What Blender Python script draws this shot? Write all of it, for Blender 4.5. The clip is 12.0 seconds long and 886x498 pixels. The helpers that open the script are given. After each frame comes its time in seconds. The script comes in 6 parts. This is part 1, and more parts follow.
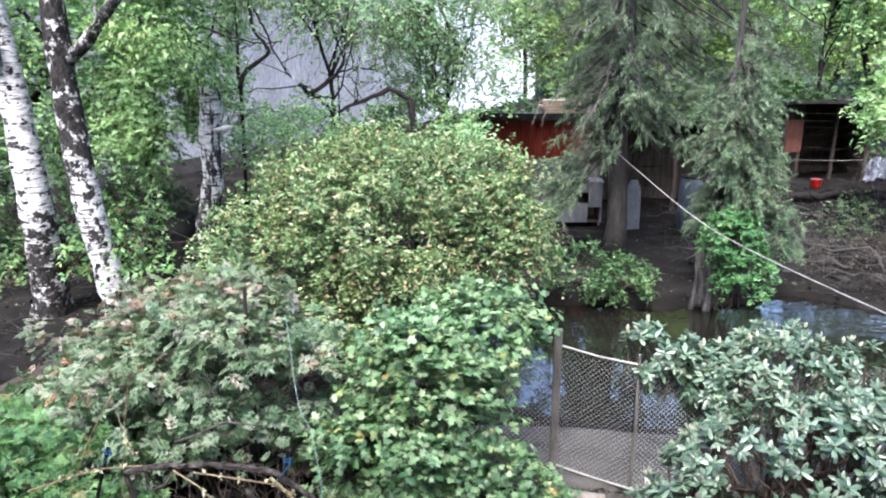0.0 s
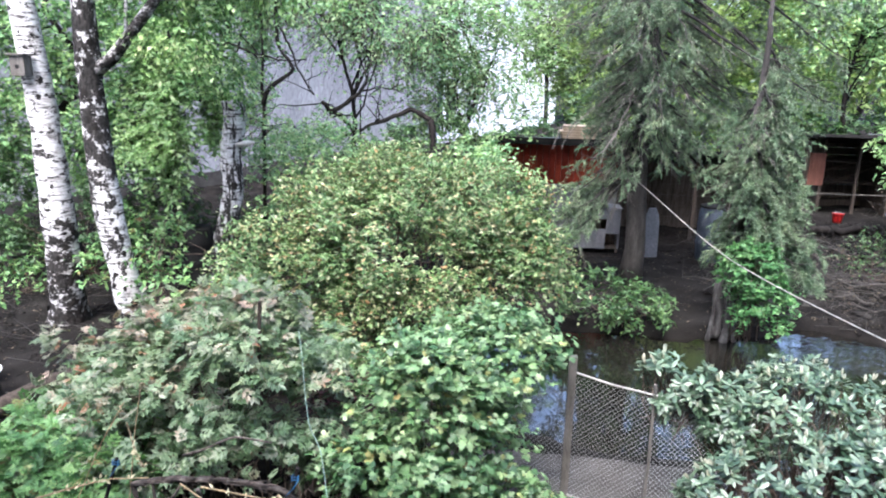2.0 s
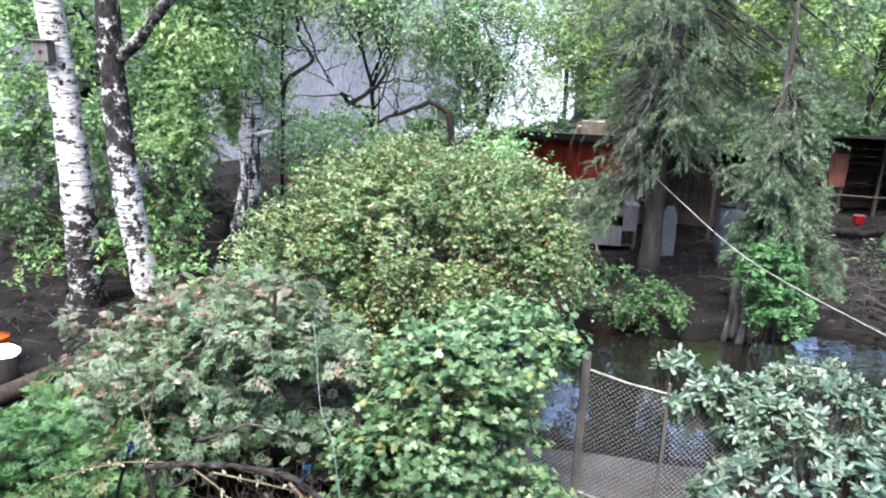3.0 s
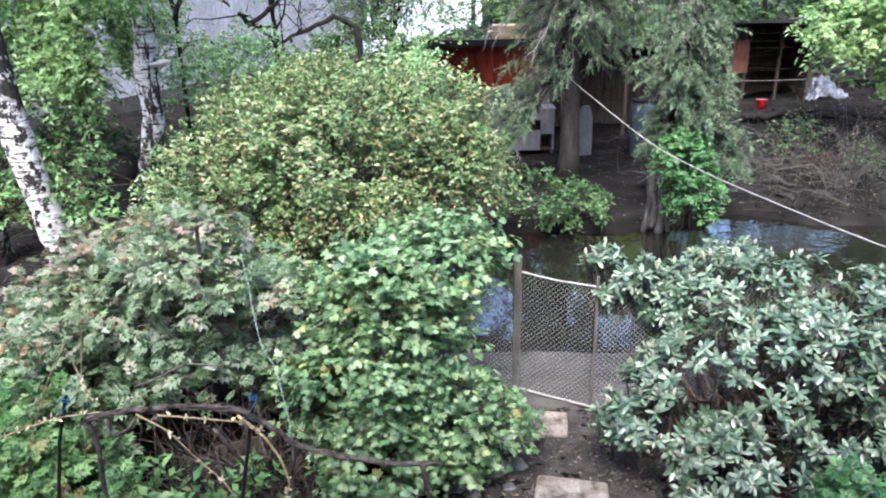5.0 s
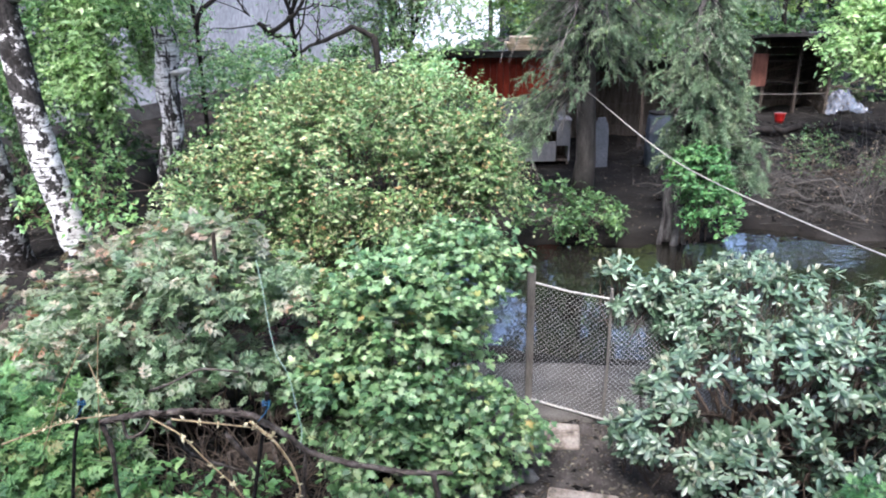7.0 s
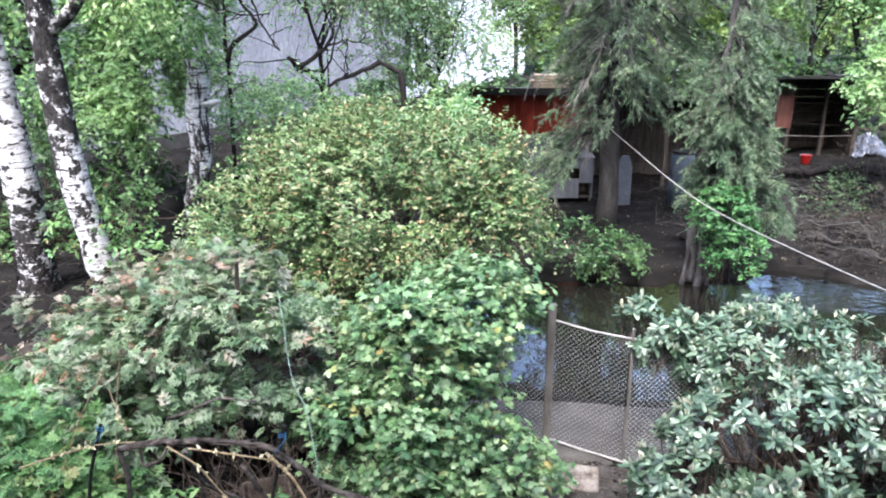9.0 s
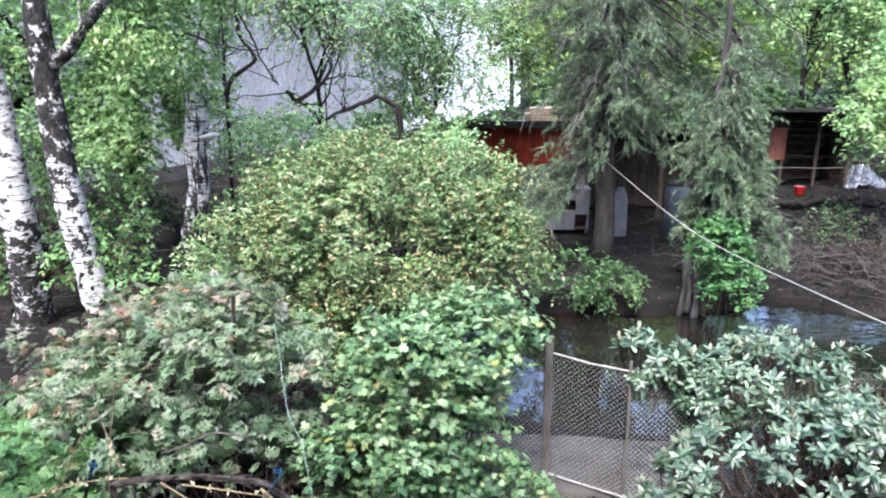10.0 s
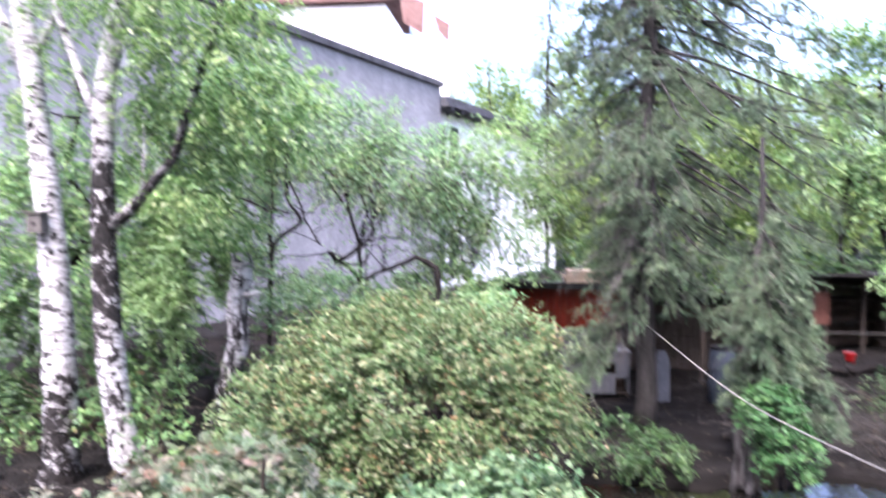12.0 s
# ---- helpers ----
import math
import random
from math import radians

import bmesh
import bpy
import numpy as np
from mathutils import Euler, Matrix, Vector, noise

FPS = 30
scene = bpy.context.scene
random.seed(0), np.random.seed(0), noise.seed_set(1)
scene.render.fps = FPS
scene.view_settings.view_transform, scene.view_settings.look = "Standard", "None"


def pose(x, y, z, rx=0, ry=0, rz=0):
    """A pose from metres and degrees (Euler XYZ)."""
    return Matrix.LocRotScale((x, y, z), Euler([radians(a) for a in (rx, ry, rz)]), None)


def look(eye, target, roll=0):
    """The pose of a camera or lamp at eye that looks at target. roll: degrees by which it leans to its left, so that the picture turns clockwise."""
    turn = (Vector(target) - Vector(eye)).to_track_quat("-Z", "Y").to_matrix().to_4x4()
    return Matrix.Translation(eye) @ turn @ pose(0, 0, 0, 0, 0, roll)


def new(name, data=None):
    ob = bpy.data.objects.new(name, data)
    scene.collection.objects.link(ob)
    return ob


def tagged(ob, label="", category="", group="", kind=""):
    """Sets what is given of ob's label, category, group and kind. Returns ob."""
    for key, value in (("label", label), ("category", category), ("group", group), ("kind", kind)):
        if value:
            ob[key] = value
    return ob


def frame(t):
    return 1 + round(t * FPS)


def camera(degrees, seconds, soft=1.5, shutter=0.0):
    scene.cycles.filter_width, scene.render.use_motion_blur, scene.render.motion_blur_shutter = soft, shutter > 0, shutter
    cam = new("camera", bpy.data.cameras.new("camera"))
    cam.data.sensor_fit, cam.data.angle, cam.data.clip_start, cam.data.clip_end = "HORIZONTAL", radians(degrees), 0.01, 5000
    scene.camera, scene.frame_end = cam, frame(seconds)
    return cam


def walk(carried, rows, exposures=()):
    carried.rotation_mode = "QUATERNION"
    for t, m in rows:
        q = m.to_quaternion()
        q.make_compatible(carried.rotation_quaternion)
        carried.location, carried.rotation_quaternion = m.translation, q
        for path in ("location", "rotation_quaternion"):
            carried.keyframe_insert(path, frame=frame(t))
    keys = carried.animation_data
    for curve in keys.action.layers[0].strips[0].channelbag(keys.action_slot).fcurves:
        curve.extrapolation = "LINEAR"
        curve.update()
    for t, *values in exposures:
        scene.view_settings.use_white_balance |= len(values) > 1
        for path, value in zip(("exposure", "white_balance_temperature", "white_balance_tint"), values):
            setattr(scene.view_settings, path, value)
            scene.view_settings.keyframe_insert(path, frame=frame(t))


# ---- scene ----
cam = camera(64.92, 12.0, soft=2.0, shutter=0.25)

# seconds, eye, then turn to the left, tilt and lean in degrees
PATH = [
    (0, 0.163, -0.176, 4.022, 4.76, -16.10, -0.31),
    (0.5, 0.159, -0.171, 4.021, 4.83, -15.32, 0.19),
    (1, 0.156, -0.163, 4.021, 5.01, -15.23, 0.01),
    (1.5, 0.152, -0.155, 4.021, 5.29, -14.10, 0.36),
    (2, 0.146, -0.153, 4.016, 6.06, -14.38, 1.38),
    (2.5, 0.145, -0.149, 4.011, 7.27, -14.88, 1.95),
    (2.7, 0.144, -0.148, 4.010, 7.49, -14.89, 2.22),
    (4.3, 0.106, -0.116, 3.972, 2.97, -19.81, 2.04),
    (4.5, 0.108, -0.115, 3.970, 1.14, -22.13, 0.84),
    (5, 0.118, -0.122, 3.971, 0.81, -21.59, -1.35),
    (5.5, 0.125, -0.132, 3.975, 0.94, -21.26, -1.44),
    (6, 0.123, -0.134, 3.975, 1.38, -21.31, -1.33),
    (6.5, 0.124, -0.137, 3.976, 1.66, -21.14, -1.41),
    (7, 0.122, -0.139, 3.974, 2.06, -20.75, -0.98),
    (7.2, 0.122, -0.139, 3.974, 2.32, -20.32, -0.98),
    (8.8, 0.117, -0.137, 3.989, 3.91, -18.41, -0.14),
    (9, 0.117, -0.137, 3.989, 3.82, -18.00, -0.14),
    (9.5, 0.116, -0.143, 3.994, 3.81, -16.89, 0.37),
    (10, 0.116, -0.144, 4.004, 3.54, -15.45, -0.14),
    (10.5, 0.117, -0.149, 4.011, 2.92, -14.34, 0.02),
    (11, 0.119, -0.144, 4.015, 3.13, -13.05, 0.09),
    (11.5, 0.113, -0.136, 4.017, 3.44, -12.53, 0.05),
    (11.7, 0.093, -0.117, 4.020, 4.27, -11.88, 0.15),
    (11.9, 0.093, -0.117, 4.020, 4.20, -5.84, 0.15),
    (12, 0.073, -0.099, 4.023, 6.44, -2.45, 0.25),
]


def aimed(x, y, z, yaw, pitch, roll):
    return pose(x, y, z, 90, 0, yaw) @ pose(0, 0, 0, pitch, 0, 0) @ pose(0, 0, 0, 0, 0, roll)


EXPOSURES = [(0.0, 2.92, 5880, 14), (7.2, 2.92, 5880, 14), (9.5, 2.98, 5850, 14), (11.6, 2.98, 5850, 14), (12.0, 3.03, 5950, 28)]
walk(cam, [(r[0], aimed(*r[1:])) for r in PATH], EXPOSURES)

# ---- light ----
SUN_AZ, SUN_EL = radians(192), radians(58)
world = bpy.data.worlds.new("sky")
scene.world = world
world.use_nodes = True
wn = world.node_tree
sky = wn.nodes.new("ShaderNodeTexSky")
sky.sky_type = "NISHITA"
sky.sun_disc = False
sky.sun_elevation, sky.sun_rotation = SUN_EL, SUN_AZ
sky.air_density, sky.dust_density, sky.ozone_density = 1.0, 5.5, 1.5
wn.nodes["Background"].inputs["Strength"].default_value = 0.15
wn.links.new(sky.outputs["Color"], wn.nodes["Background"].inputs["Color"])

sun_data = bpy.data.lights.new("sun", "SUN")
sun_data.energy, sun_data.angle, sun_data.color = 1.1, radians(18), (1.0, 0.98, 0.95)
sun = new("sun", sun_data)
sun_from = Vector((math.sin(SUN_AZ) * math.cos(SUN_EL), math.cos(SUN_AZ) * math.cos(SUN_EL), math.sin(SUN_EL)))
sun.matrix_world = look(sun_from * 50, (0, 0, 0))

# ---- materials ----


def shader(name, rough=0.7, spec=0.3):
    m = bpy.data.materials.new(name)
    m.use_nodes = True
    n = m.node_tree.nodes
    b = n["Principled BSDF"]
    b.inputs["Roughness"].default_value = rough
    b.inputs["Specular IOR Level"].default_value = spec
    return m, n, m.node_tree.links, b


def ramp_node(n, stops, mode="LINEAR"):
    r = n.new("ShaderNodeValToRGB")
    r.color_ramp.interpolation = mode
    e = r.color_ramp.elements
    while len(e) < len(stops):
        e.new(0.5)
    for el, (p, c) in zip(e, stops):
        el.position, el.color = p, (*c, 1)
    return r


def noise_node(n, l, scale, detail=4.0, rough=0.6, stretch=(1, 1, 1)):
    co, mp, t = n.new("ShaderNodeTexCoord"), n.new("ShaderNodeMapping"), n.new("ShaderNodeTexNoise")
    mp.inputs["Scale"].default_value = stretch
    t.inputs["Scale"].default_value, t.inputs["Detail"].default_value, t.inputs["Roughness"].default_value = scale, detail, rough
    l.new(co.outputs["Object"], mp.inputs["Vector"])
    l.new(mp.outputs["Vector"], t.inputs["Vector"])
    return t


def mixed(n, l, fac, a, b, mode="MIX"):
    m = n.new("ShaderNodeMix")
    m.data_type, m.blend_type = "RGBA", mode
    for sock, v in ((m.inputs[0], fac), (m.inputs[6], a), (m.inputs[7], b)):
        if isinstance(v, (int, float)):
            sock.default_value = v
        elif isinstance(v, tuple):
            sock.default_value = (*v, 1)
        else:
            l.new(v, sock)
    return m.outputs[2]


def bumped(n, l, b, height, strength=0.4, distance=0.02):
    u = n.new("ShaderNodeBump")
    u.inputs["Strength"].default_value, u.inputs["Distance"].default_value = strength, distance
    l.new(height, u.inputs["Height"])
    l.new(u.outputs["Normal"], b.inputs["Normal"])


def leaf_mat(name, stops, rough=0.45, glow=0.3, spec=0.35, piece=False, patch=None):
    """Leaves: colour by leaf, small blotches, some light passes through."""
    m, n, l, b = shader(name, rough, spec)
    if piece:
        rnd = n.new("ShaderNodeObjectInfo").outputs["Random"]
    else:
        rnd = n.new("ShaderNodeNewGeometry").outputs["Random Per Island"]
    r = ramp_node(n, stops)
    if patch:
        big = noise_node(n, l, patch[0], 3.0, 0.6)
        spread = n.new("ShaderNodeMapRange")
        spread.inputs["From Min"].default_value, spread.inputs["From Max"].default_value = 0.32, 0.68
        l.new(big.outputs["Fac"], spread.inputs["Value"])
        mixer = n.new("ShaderNodeMix")
        mixer.inputs[0].default_value = patch[1]
        l.new(rnd, mixer.inputs[2])
        l.new(spread.outputs["Result"], mixer.inputs[3])
        rnd = mixer.outputs[0]
    l.new(rnd, r.inputs["Fac"])
    t = noise_node(n, l, 9.0, 3.0)
    t2 = noise_node(n, l, 1.3, 2.0)
    v = ramp_node(n, [(0.3, (0.7, 0.7, 0.7)), (0.7, (1.15, 1.15, 1.1))])
    l.new(t.outputs["Fac"], v.inputs["Fac"])
    v2 = ramp_node(n, [(0.35, (0.82, 0.9, 0.85)), (0.65, (1.12, 1.05, 0.95))])
    l.new(t2.outputs["Fac"], v2.inputs["Fac"])
    c = mixed(n, l, 1.0, r.outputs["Color"], v.outputs["Color"], "MULTIPLY")
    c = mixed(n, l, 1.0, c, v2.outputs["Color"], "MULTIPLY")
    l.new(c, b.inputs["Base Color"])
    tr = n.new("ShaderNodeBsdfTranslucent")
    bright = mixed(n, l, 1.0, c, (1.15, 1.25, 0.9), "MULTIPLY")
    l.new(bright, tr.inputs["Color"])
    mx = n.new("ShaderNodeMixShader")
    mx.inputs[0].default_value = glow
    l.new(b.outputs[0], mx.inputs[1])
    l.new(tr.outputs[0], mx.inputs[2])
    l.new(mx.outputs[0], n["Material Output"].inputs["Surface"])
    return m


def rough_mat(name, stops, scale=4.0, rough=0.85, stretch=(1, 1, 1), fine=40.0, bump=0.5, dist=0.02, spec=0.12, metal=0.0, piece=0.0):
    """Two scales of noise in colour and relief."""
    m, n, l, b = shader(name, rough, spec)
    b.inputs["Metallic"].default_value = metal
    a, f = noise_node(n, l, scale, 5.0, 0.6, stretch), noise_node(n, l, fine, 3.0, 0.6, stretch)
    r = ramp_node(n, stops)
    l.new(a.outputs["Fac"], r.inputs["Fac"])
    v = ramp_node(n, [(0.3, (0.72, 0.72, 0.72)), (0.7, (1.2, 1.2, 1.2))])
    l.new(f.outputs["Fac"], v.inputs["Fac"])
    c = mixed(n, l, 1.0, r.outputs["Color"], v.outputs["Color"], "MULTIPLY")
    if piece:
        o = n.new("ShaderNodeObjectInfo")
        pr = ramp_node(n, [(0.0, (1 - piece,) * 3), (1.0, (1 + piece,) * 3)])
        l.new(o.outputs["Random"], pr.inputs["Fac"])
        c = mixed(n, l, 1.0, c, pr.outputs["Color"], "MULTIPLY")
    l.new(c, b.inputs["Base Color"])
    h = mixed(n, l, 0.5, a.outputs["Color"], f.outputs["Color"])
    bumped(n, l, b, h, bump, dist)
    return m


def birch_mat(name, dark_from, dark_to, bands, stretch=(1.7, 1.7, 2.0)):
    """White bark with thin dark dashes; bands (height, amount) say where it breaks into rough black bark."""
    m, n, l, b = shader(name, 0.8, 0.08)
    dash = noise_node(n, l, 3.0, 6.0, 0.65, (1.3, 1.3, 8.0))
    patch = noise_node(n, l, 3.0, 8.0, 0.74, stretch)
    tint = noise_node(n, l, 5.0, 5.0, 0.6, (1, 1, 4))
    white = ramp_node(n, [(0.35, (0.17, 0.163, 0.152)), (0.5, (0.37, 0.365, 0.355)), (0.68, (0.47, 0.467, 0.458))])
    l.new(tint.outputs["Fac"], white.inputs["Fac"])
    d1 = ramp_node(n, [(0.545, (0, 0, 0)), (0.6, (1, 1, 1))])
    l.new(dash.outputs["Fac"], d1.inputs["Fac"])
    co, sep, rise = n.new("ShaderNodeTexCoord"), n.new("ShaderNodeSeparateXYZ"), n.new("ShaderNodeMapRange")
    l.new(co.outputs["Object"], sep.inputs[0])
    l.new(sep.outputs["Z"], rise.inputs["Value"])
    rise.inputs["From Max"].default_value = 6.0
    zone = ramp_node(n, [(z / 6.0, (a, a, a)) for z, a in bands])
    l.new(rise.outputs["Result"], zone.inputs["Fac"])
    both = n.new("ShaderNodeMath")
    l.new(patch.outputs["Fac"], both.inputs[0])
    l.new(zone.outputs["Color"], both.inputs[1])
    d2 = ramp_node(n, [(dark_from, (0, 0, 0)), (dark_to, (1, 1, 1))])
    l.new(both.outputs[0], d2.inputs["Fac"])
    dark = mixed(n, l, 1.0, d1.outputs["Color"], d2.outputs["Color"], "LIGHTEN")
    grain = noise_node(n, l, 30.0, 4.0, 0.6, (1, 1, 0.5))
    black = ramp_node(n, [(0.35, (0.007, 0.0065, 0.006)), (0.7, (0.034, 0.031, 0.029))])
    l.new(grain.outputs["Fac"], black.inputs["Fac"])
    c = mixed(n, l, dark, white.outputs["Color"], black.outputs["Color"])
    l.new(c, b.inputs["Base Color"])
    rough = n.new("ShaderNodeMix")
    l.new(dark, rough.inputs[0])
    rough.inputs[2].default_value = 0.5
    l.new(grain.outputs["Fac"], rough.inputs[3])
    bumped(n, l, b, rough.outputs[0], 0.7, 0.03)
    return m


LEAF_SPIREA = leaf_mat("spirea_leaves", [(0.0, (0.0272, 0.067, 0.0183)), (0.3, (0.0678, 0.132, 0.0434)), (0.6, (0.121, 0.193, 0.0765)), (0.82, (0.208, 0.254, 0.135)), (0.92, (0.299, 0.299, 0.195)), (0.96, (0.27, 0.19, 0.1)), (1.0, (0.237, 0.141, 0.0716))], 0.42, 0.3)
LEAF_LOBED = leaf_mat("lobed_leaves", [(0.0, (0.0254, 0.0685, 0.0269)), (0.4, (0.0825, 0.159, 0.0645)), (0.75, (0.153, 0.24, 0.118)), (0.95, (0.228, 0.299, 0.179)), (0.985, (0.228, 0.261, 0.0949)), (1.0, (0.203, 0.137, 0.056))], 0.45, 0.3, 0.38)
LEAF_LOBED_PIECE = leaf_mat("lobed_leaf", [(0.0, (0.0254, 0.0685, 0.0269)), (0.4, (0.0825, 0.159, 0.0645)), (0.75, (0.153, 0.24, 0.118)), (0.95, (0.228, 0.299, 0.179)), (0.985, (0.228, 0.261, 0.0949)), (1.0, (0.203, 0.137, 0.056))], 0.45, 0.3, 0.38, piece=True)
LEAF_ROSE = leaf_mat("rose_leaves", [(0.0, (0.0257, 0.051, 0.0225)), (0.25, (0.0564, 0.0979, 0.048)), (0.5, (0.101, 0.153, 0.0838)), (0.7, (0.153, 0.199, 0.128)), (0.82, (0.205, 0.209, 0.168)), (0.89, (0.194, 0.158, 0.117)), (0.95, (0.185, 0.0969, 0.051)), (1.0, (0.175, 0.0632, 0.0255))], 0.42, 0.3, patch=(2.6, 0.3))
LEAF_FADED = leaf_mat("faded_pinkish_leaves", [(0.0, (0.0444, 0.0703, 0.037)), (0.4, (0.0962, 0.122, 0.074)), (0.65, (0.159, 0.152, 0.122)), (0.88, (0.215, 0.185, 0.163)), (1.0, (0.148, 0.0629, 0.0296))], 0.5, 0.25)
LEAF_NETTLE = leaf_mat("ground_leaves", [(0.0, (0.0349, 0.0924, 0.0304)), (0.6, (0.0871, 0.185, 0.0609)), (0.92, (0.149, 0.242, 0.0912)), (1.0, (0.174, 0.0924, 0.0507))], 0.5, 0.3)
LEAF_RHODO = leaf_mat("rhododendron_leaves", [(0.0, (0.0192, 0.0419, 0.0219)), (0.4, (0.0498, 0.0864, 0.0513)), (0.75, (0.0977, 0.145, 0.0967)), (1.0, (0.17, 0.213, 0.155))], 0.36, 0.15, 0.5)
LEAF_RHODO_PIECE = leaf_mat("rhododendron_leaf", [(0.0, (0.0192, 0.0419, 0.0219)), (0.4, (0.0498, 0.0864, 0.0513)), (0.75, (0.0977, 0.145, 0.0967)), (1.0, (0.17, 0.213, 0.155))], 0.36, 0.15, 0.5, piece=True)
LEAF_BUD = leaf_mat("young_shoot_leaves", [(0.0, (0.279, 0.296, 0.24)), (1.0, (0.391, 0.396, 0.352))], 0.5, 0.2)
LEAF_BIRCH = leaf_mat("birch_leaves", [(0.0, (0.0664, 0.14, 0.0469)), (0.5, (0.171, 0.289, 0.109)), (0.9, (0.306, 0.42, 0.2)), (1.0, (0.43, 0.503, 0.301))], 0.42, 0.5)
LEAF_TREE = leaf_mat("broad_tree_leaves", [(0.0, (0.058, 0.133, 0.0579)), (0.5, (0.143, 0.267, 0.112)), (1.0, (0.294, 0.432, 0.198))], 0.45, 0.35)
LEAF_PALE = leaf_mat("pale_green_leaves", [(0.0, (0.138, 0.25, 0.096)), (0.5, (0.26, 0.404, 0.192)), (1.0, (0.416, 0.538, 0.332))], 0.45, 0.5)
LEAF_DARK = leaf_mat("dark_green_leaves", [(0.0, (0.0144, 0.0434, 0.0133)), (0.5, (0.0346, 0.0806, 0.0267)), (1.0, (0.0692, 0.13, 0.0453))], 0.45, 0.3)
LEAF_BLUE = leaf_mat("grey_green_leaves", [(0.0, (0.104, 0.207, 0.11)), (0.5, (0.208, 0.356, 0.206)), (1.0, (0.388, 0.513, 0.312))], 0.45, 0.55)
LEAF_LIME = leaf_mat("lime_green_leaves", [(0.0, (0.0807, 0.149, 0.0347)), (0.5, (0.155, 0.242, 0.072)), (1.0, (0.248, 0.322, 0.126))], 0.45, 0.55)
LEAF_VIVID = leaf_mat("fresh_green_leaves", [(0.0, (0.0216, 0.0744, 0.0234)), (0.6, (0.0504, 0.143, 0.0468)), (1.0, (0.0939, 0.186, 0.0698))], 0.45, 0.3)
LEAF_PURPLE = leaf_mat("purple_leaves", [(0.0, (0.0372, 0.0093, 0.0155)), (1.0, (0.105, 0.031, 0.0434))], 0.5, 0.2)
LITTER = leaf_mat("dead_leaves", [(0.0, (0.0186, 0.0143, 0.0105)), (0.6, (0.0558, 0.0422, 0.031)), (1.0, (0.149, 0.124, 0.0992))], 0.8, 0.05, 0.15)
NEEDLES = leaf_mat("spruce_needles", [(0.0, (0.0191, 0.0434, 0.0224)), (0.4, (0.0577, 0.0992, 0.056)), (0.7, (0.115, 0.166, 0.101)), (1.0, (0.207, 0.248, 0.165))], 0.5, 0.15, patch=(5.0, 0.6))
DEAD_TWIG = rough_mat("dead_spruce_twigs", [(0.3, (0.0527, 0.0465, 0.0415)), (0.7, (0.13, 0.121, 0.112))], 6)
DEAD_WOOD = rough_mat("bleached_dead_wood", [(0.35, (0.02, 0.018, 0.017)), (0.6, (0.075, 0.072, 0.07)), (0.75, (0.13, 0.128, 0.126))], 7, 0.9, (2, 2, 0.4), 40, 0.9, 0.03)
GREY_TWIG = rough_mat("grey_bramble_twigs", [(0.3, (0.0225, 0.0203, 0.0188)), (0.7, (0.063, 0.0585, 0.054))], 6)
BRANCHLET = rough_mat("grey_green_branchlets", [(0.3, (0.0434, 0.0465, 0.0341)), (0.7, (0.112, 0.112, 0.0868))], 6)
BARK = rough_mat("grey_bark", [(0.3, (0.0124, 0.0115, 0.0107)), (0.7, (0.0409, 0.0384, 0.036))], 5, 0.9, (1.5, 1.5, 0.35), 30, 0.9, 0.03)
DARK_BARK = rough_mat("dark_bark", [(0.3, (0.00477, 0.00409, 0.00375)), (0.7, (0.0171, 0.0147, 0.013))], 6, 0.9, (1.5, 1.5, 0.4), 30, 0.8, 0.02)
TWIG = rough_mat("brown_twigs", [(0.3, (0.0279, 0.0198, 0.0149)), (0.7, (0.0806, 0.062, 0.0465))], 8)
CANE = rough_mat("pale_vine_canes", [(0.3, (0.136, 0.093, 0.0496)), (0.7, (0.26, 0.205, 0.124))], 12)
VINE_BARK = rough_mat("flaky_vine_bark", [(0.35, (0.0136, 0.0112, 0.0093)), (0.5, (0.0465, 0.0384, 0.0322)), (0.7, (0.0992, 0.0868, 0.0744))], 14, 0.95, (1, 1, 1), 70, 1.0, 0.012)
BIRCH_A = birch_mat("birch_bark", 0.545, 0.585, [(0.0, 0.13), (1.0, 0.08), (1.8, 0.04), (2.6, 0.015), (3.5, 0.0)], (1.6, 1.6, 2.4))
BIRCH_B = birch_mat("birch_bark_patched", 0.555, 0.595, [(0.0, 0.1), (0.5, 0.02), (1.5, 0.03), (2.0, 0.06), (2.5, 0.125), (4.4, 0.14), (5.0, 0.05), (5.5, 0.0)], (1.9, 1.9, 1.6))
BIRCH_LIMB = birch_mat("birch_limb_bark", 0.4, 0.5, [(0.0, 0.0), (6.0, 0.0)], (2.0, 2.0, 2.0))
BIRCH_C = birch_mat("birch_bark_mottled", 0.51, 0.55, [(0.0, 0.1), (1.0, 0.08), (1.7, 0.02), (3.2, 0.0)], (3.4, 3.4, 0.8))
# Far below real soil: the shade of the tree canopy is in this colour.
SOIL = rough_mat("shade_darkened_soil", [(0.25, (0.00384, 0.00341, 0.0031)), (0.5, (0.00837, 0.00756, 0.00682)), (0.75, (0.0192, 0.0177, 0.0161))], 1.6, 0.95, (1, 1, 1), 28, 0.9, 0.04, spec=0.04)
PATH_SOIL = rough_mat("trodden_path_soil", [(0.25, (0.016, 0.014, 0.0125)), (0.5, (0.032, 0.028, 0.025)), (0.75, (0.066, 0.059, 0.053))], 5.0, 0.95, (1, 1, 1), 60, 1.0, 0.03, spec=0.06)
CONCRETE = rough_mat("grey_concrete", [(0.28, (0.026, 0.0235, 0.0205)), (0.5, (0.052, 0.048, 0.0425)), (0.72, (0.074, 0.069, 0.062))], 3.2, 0.9, (1, 1, 1), 45, 0.6, 0.015)
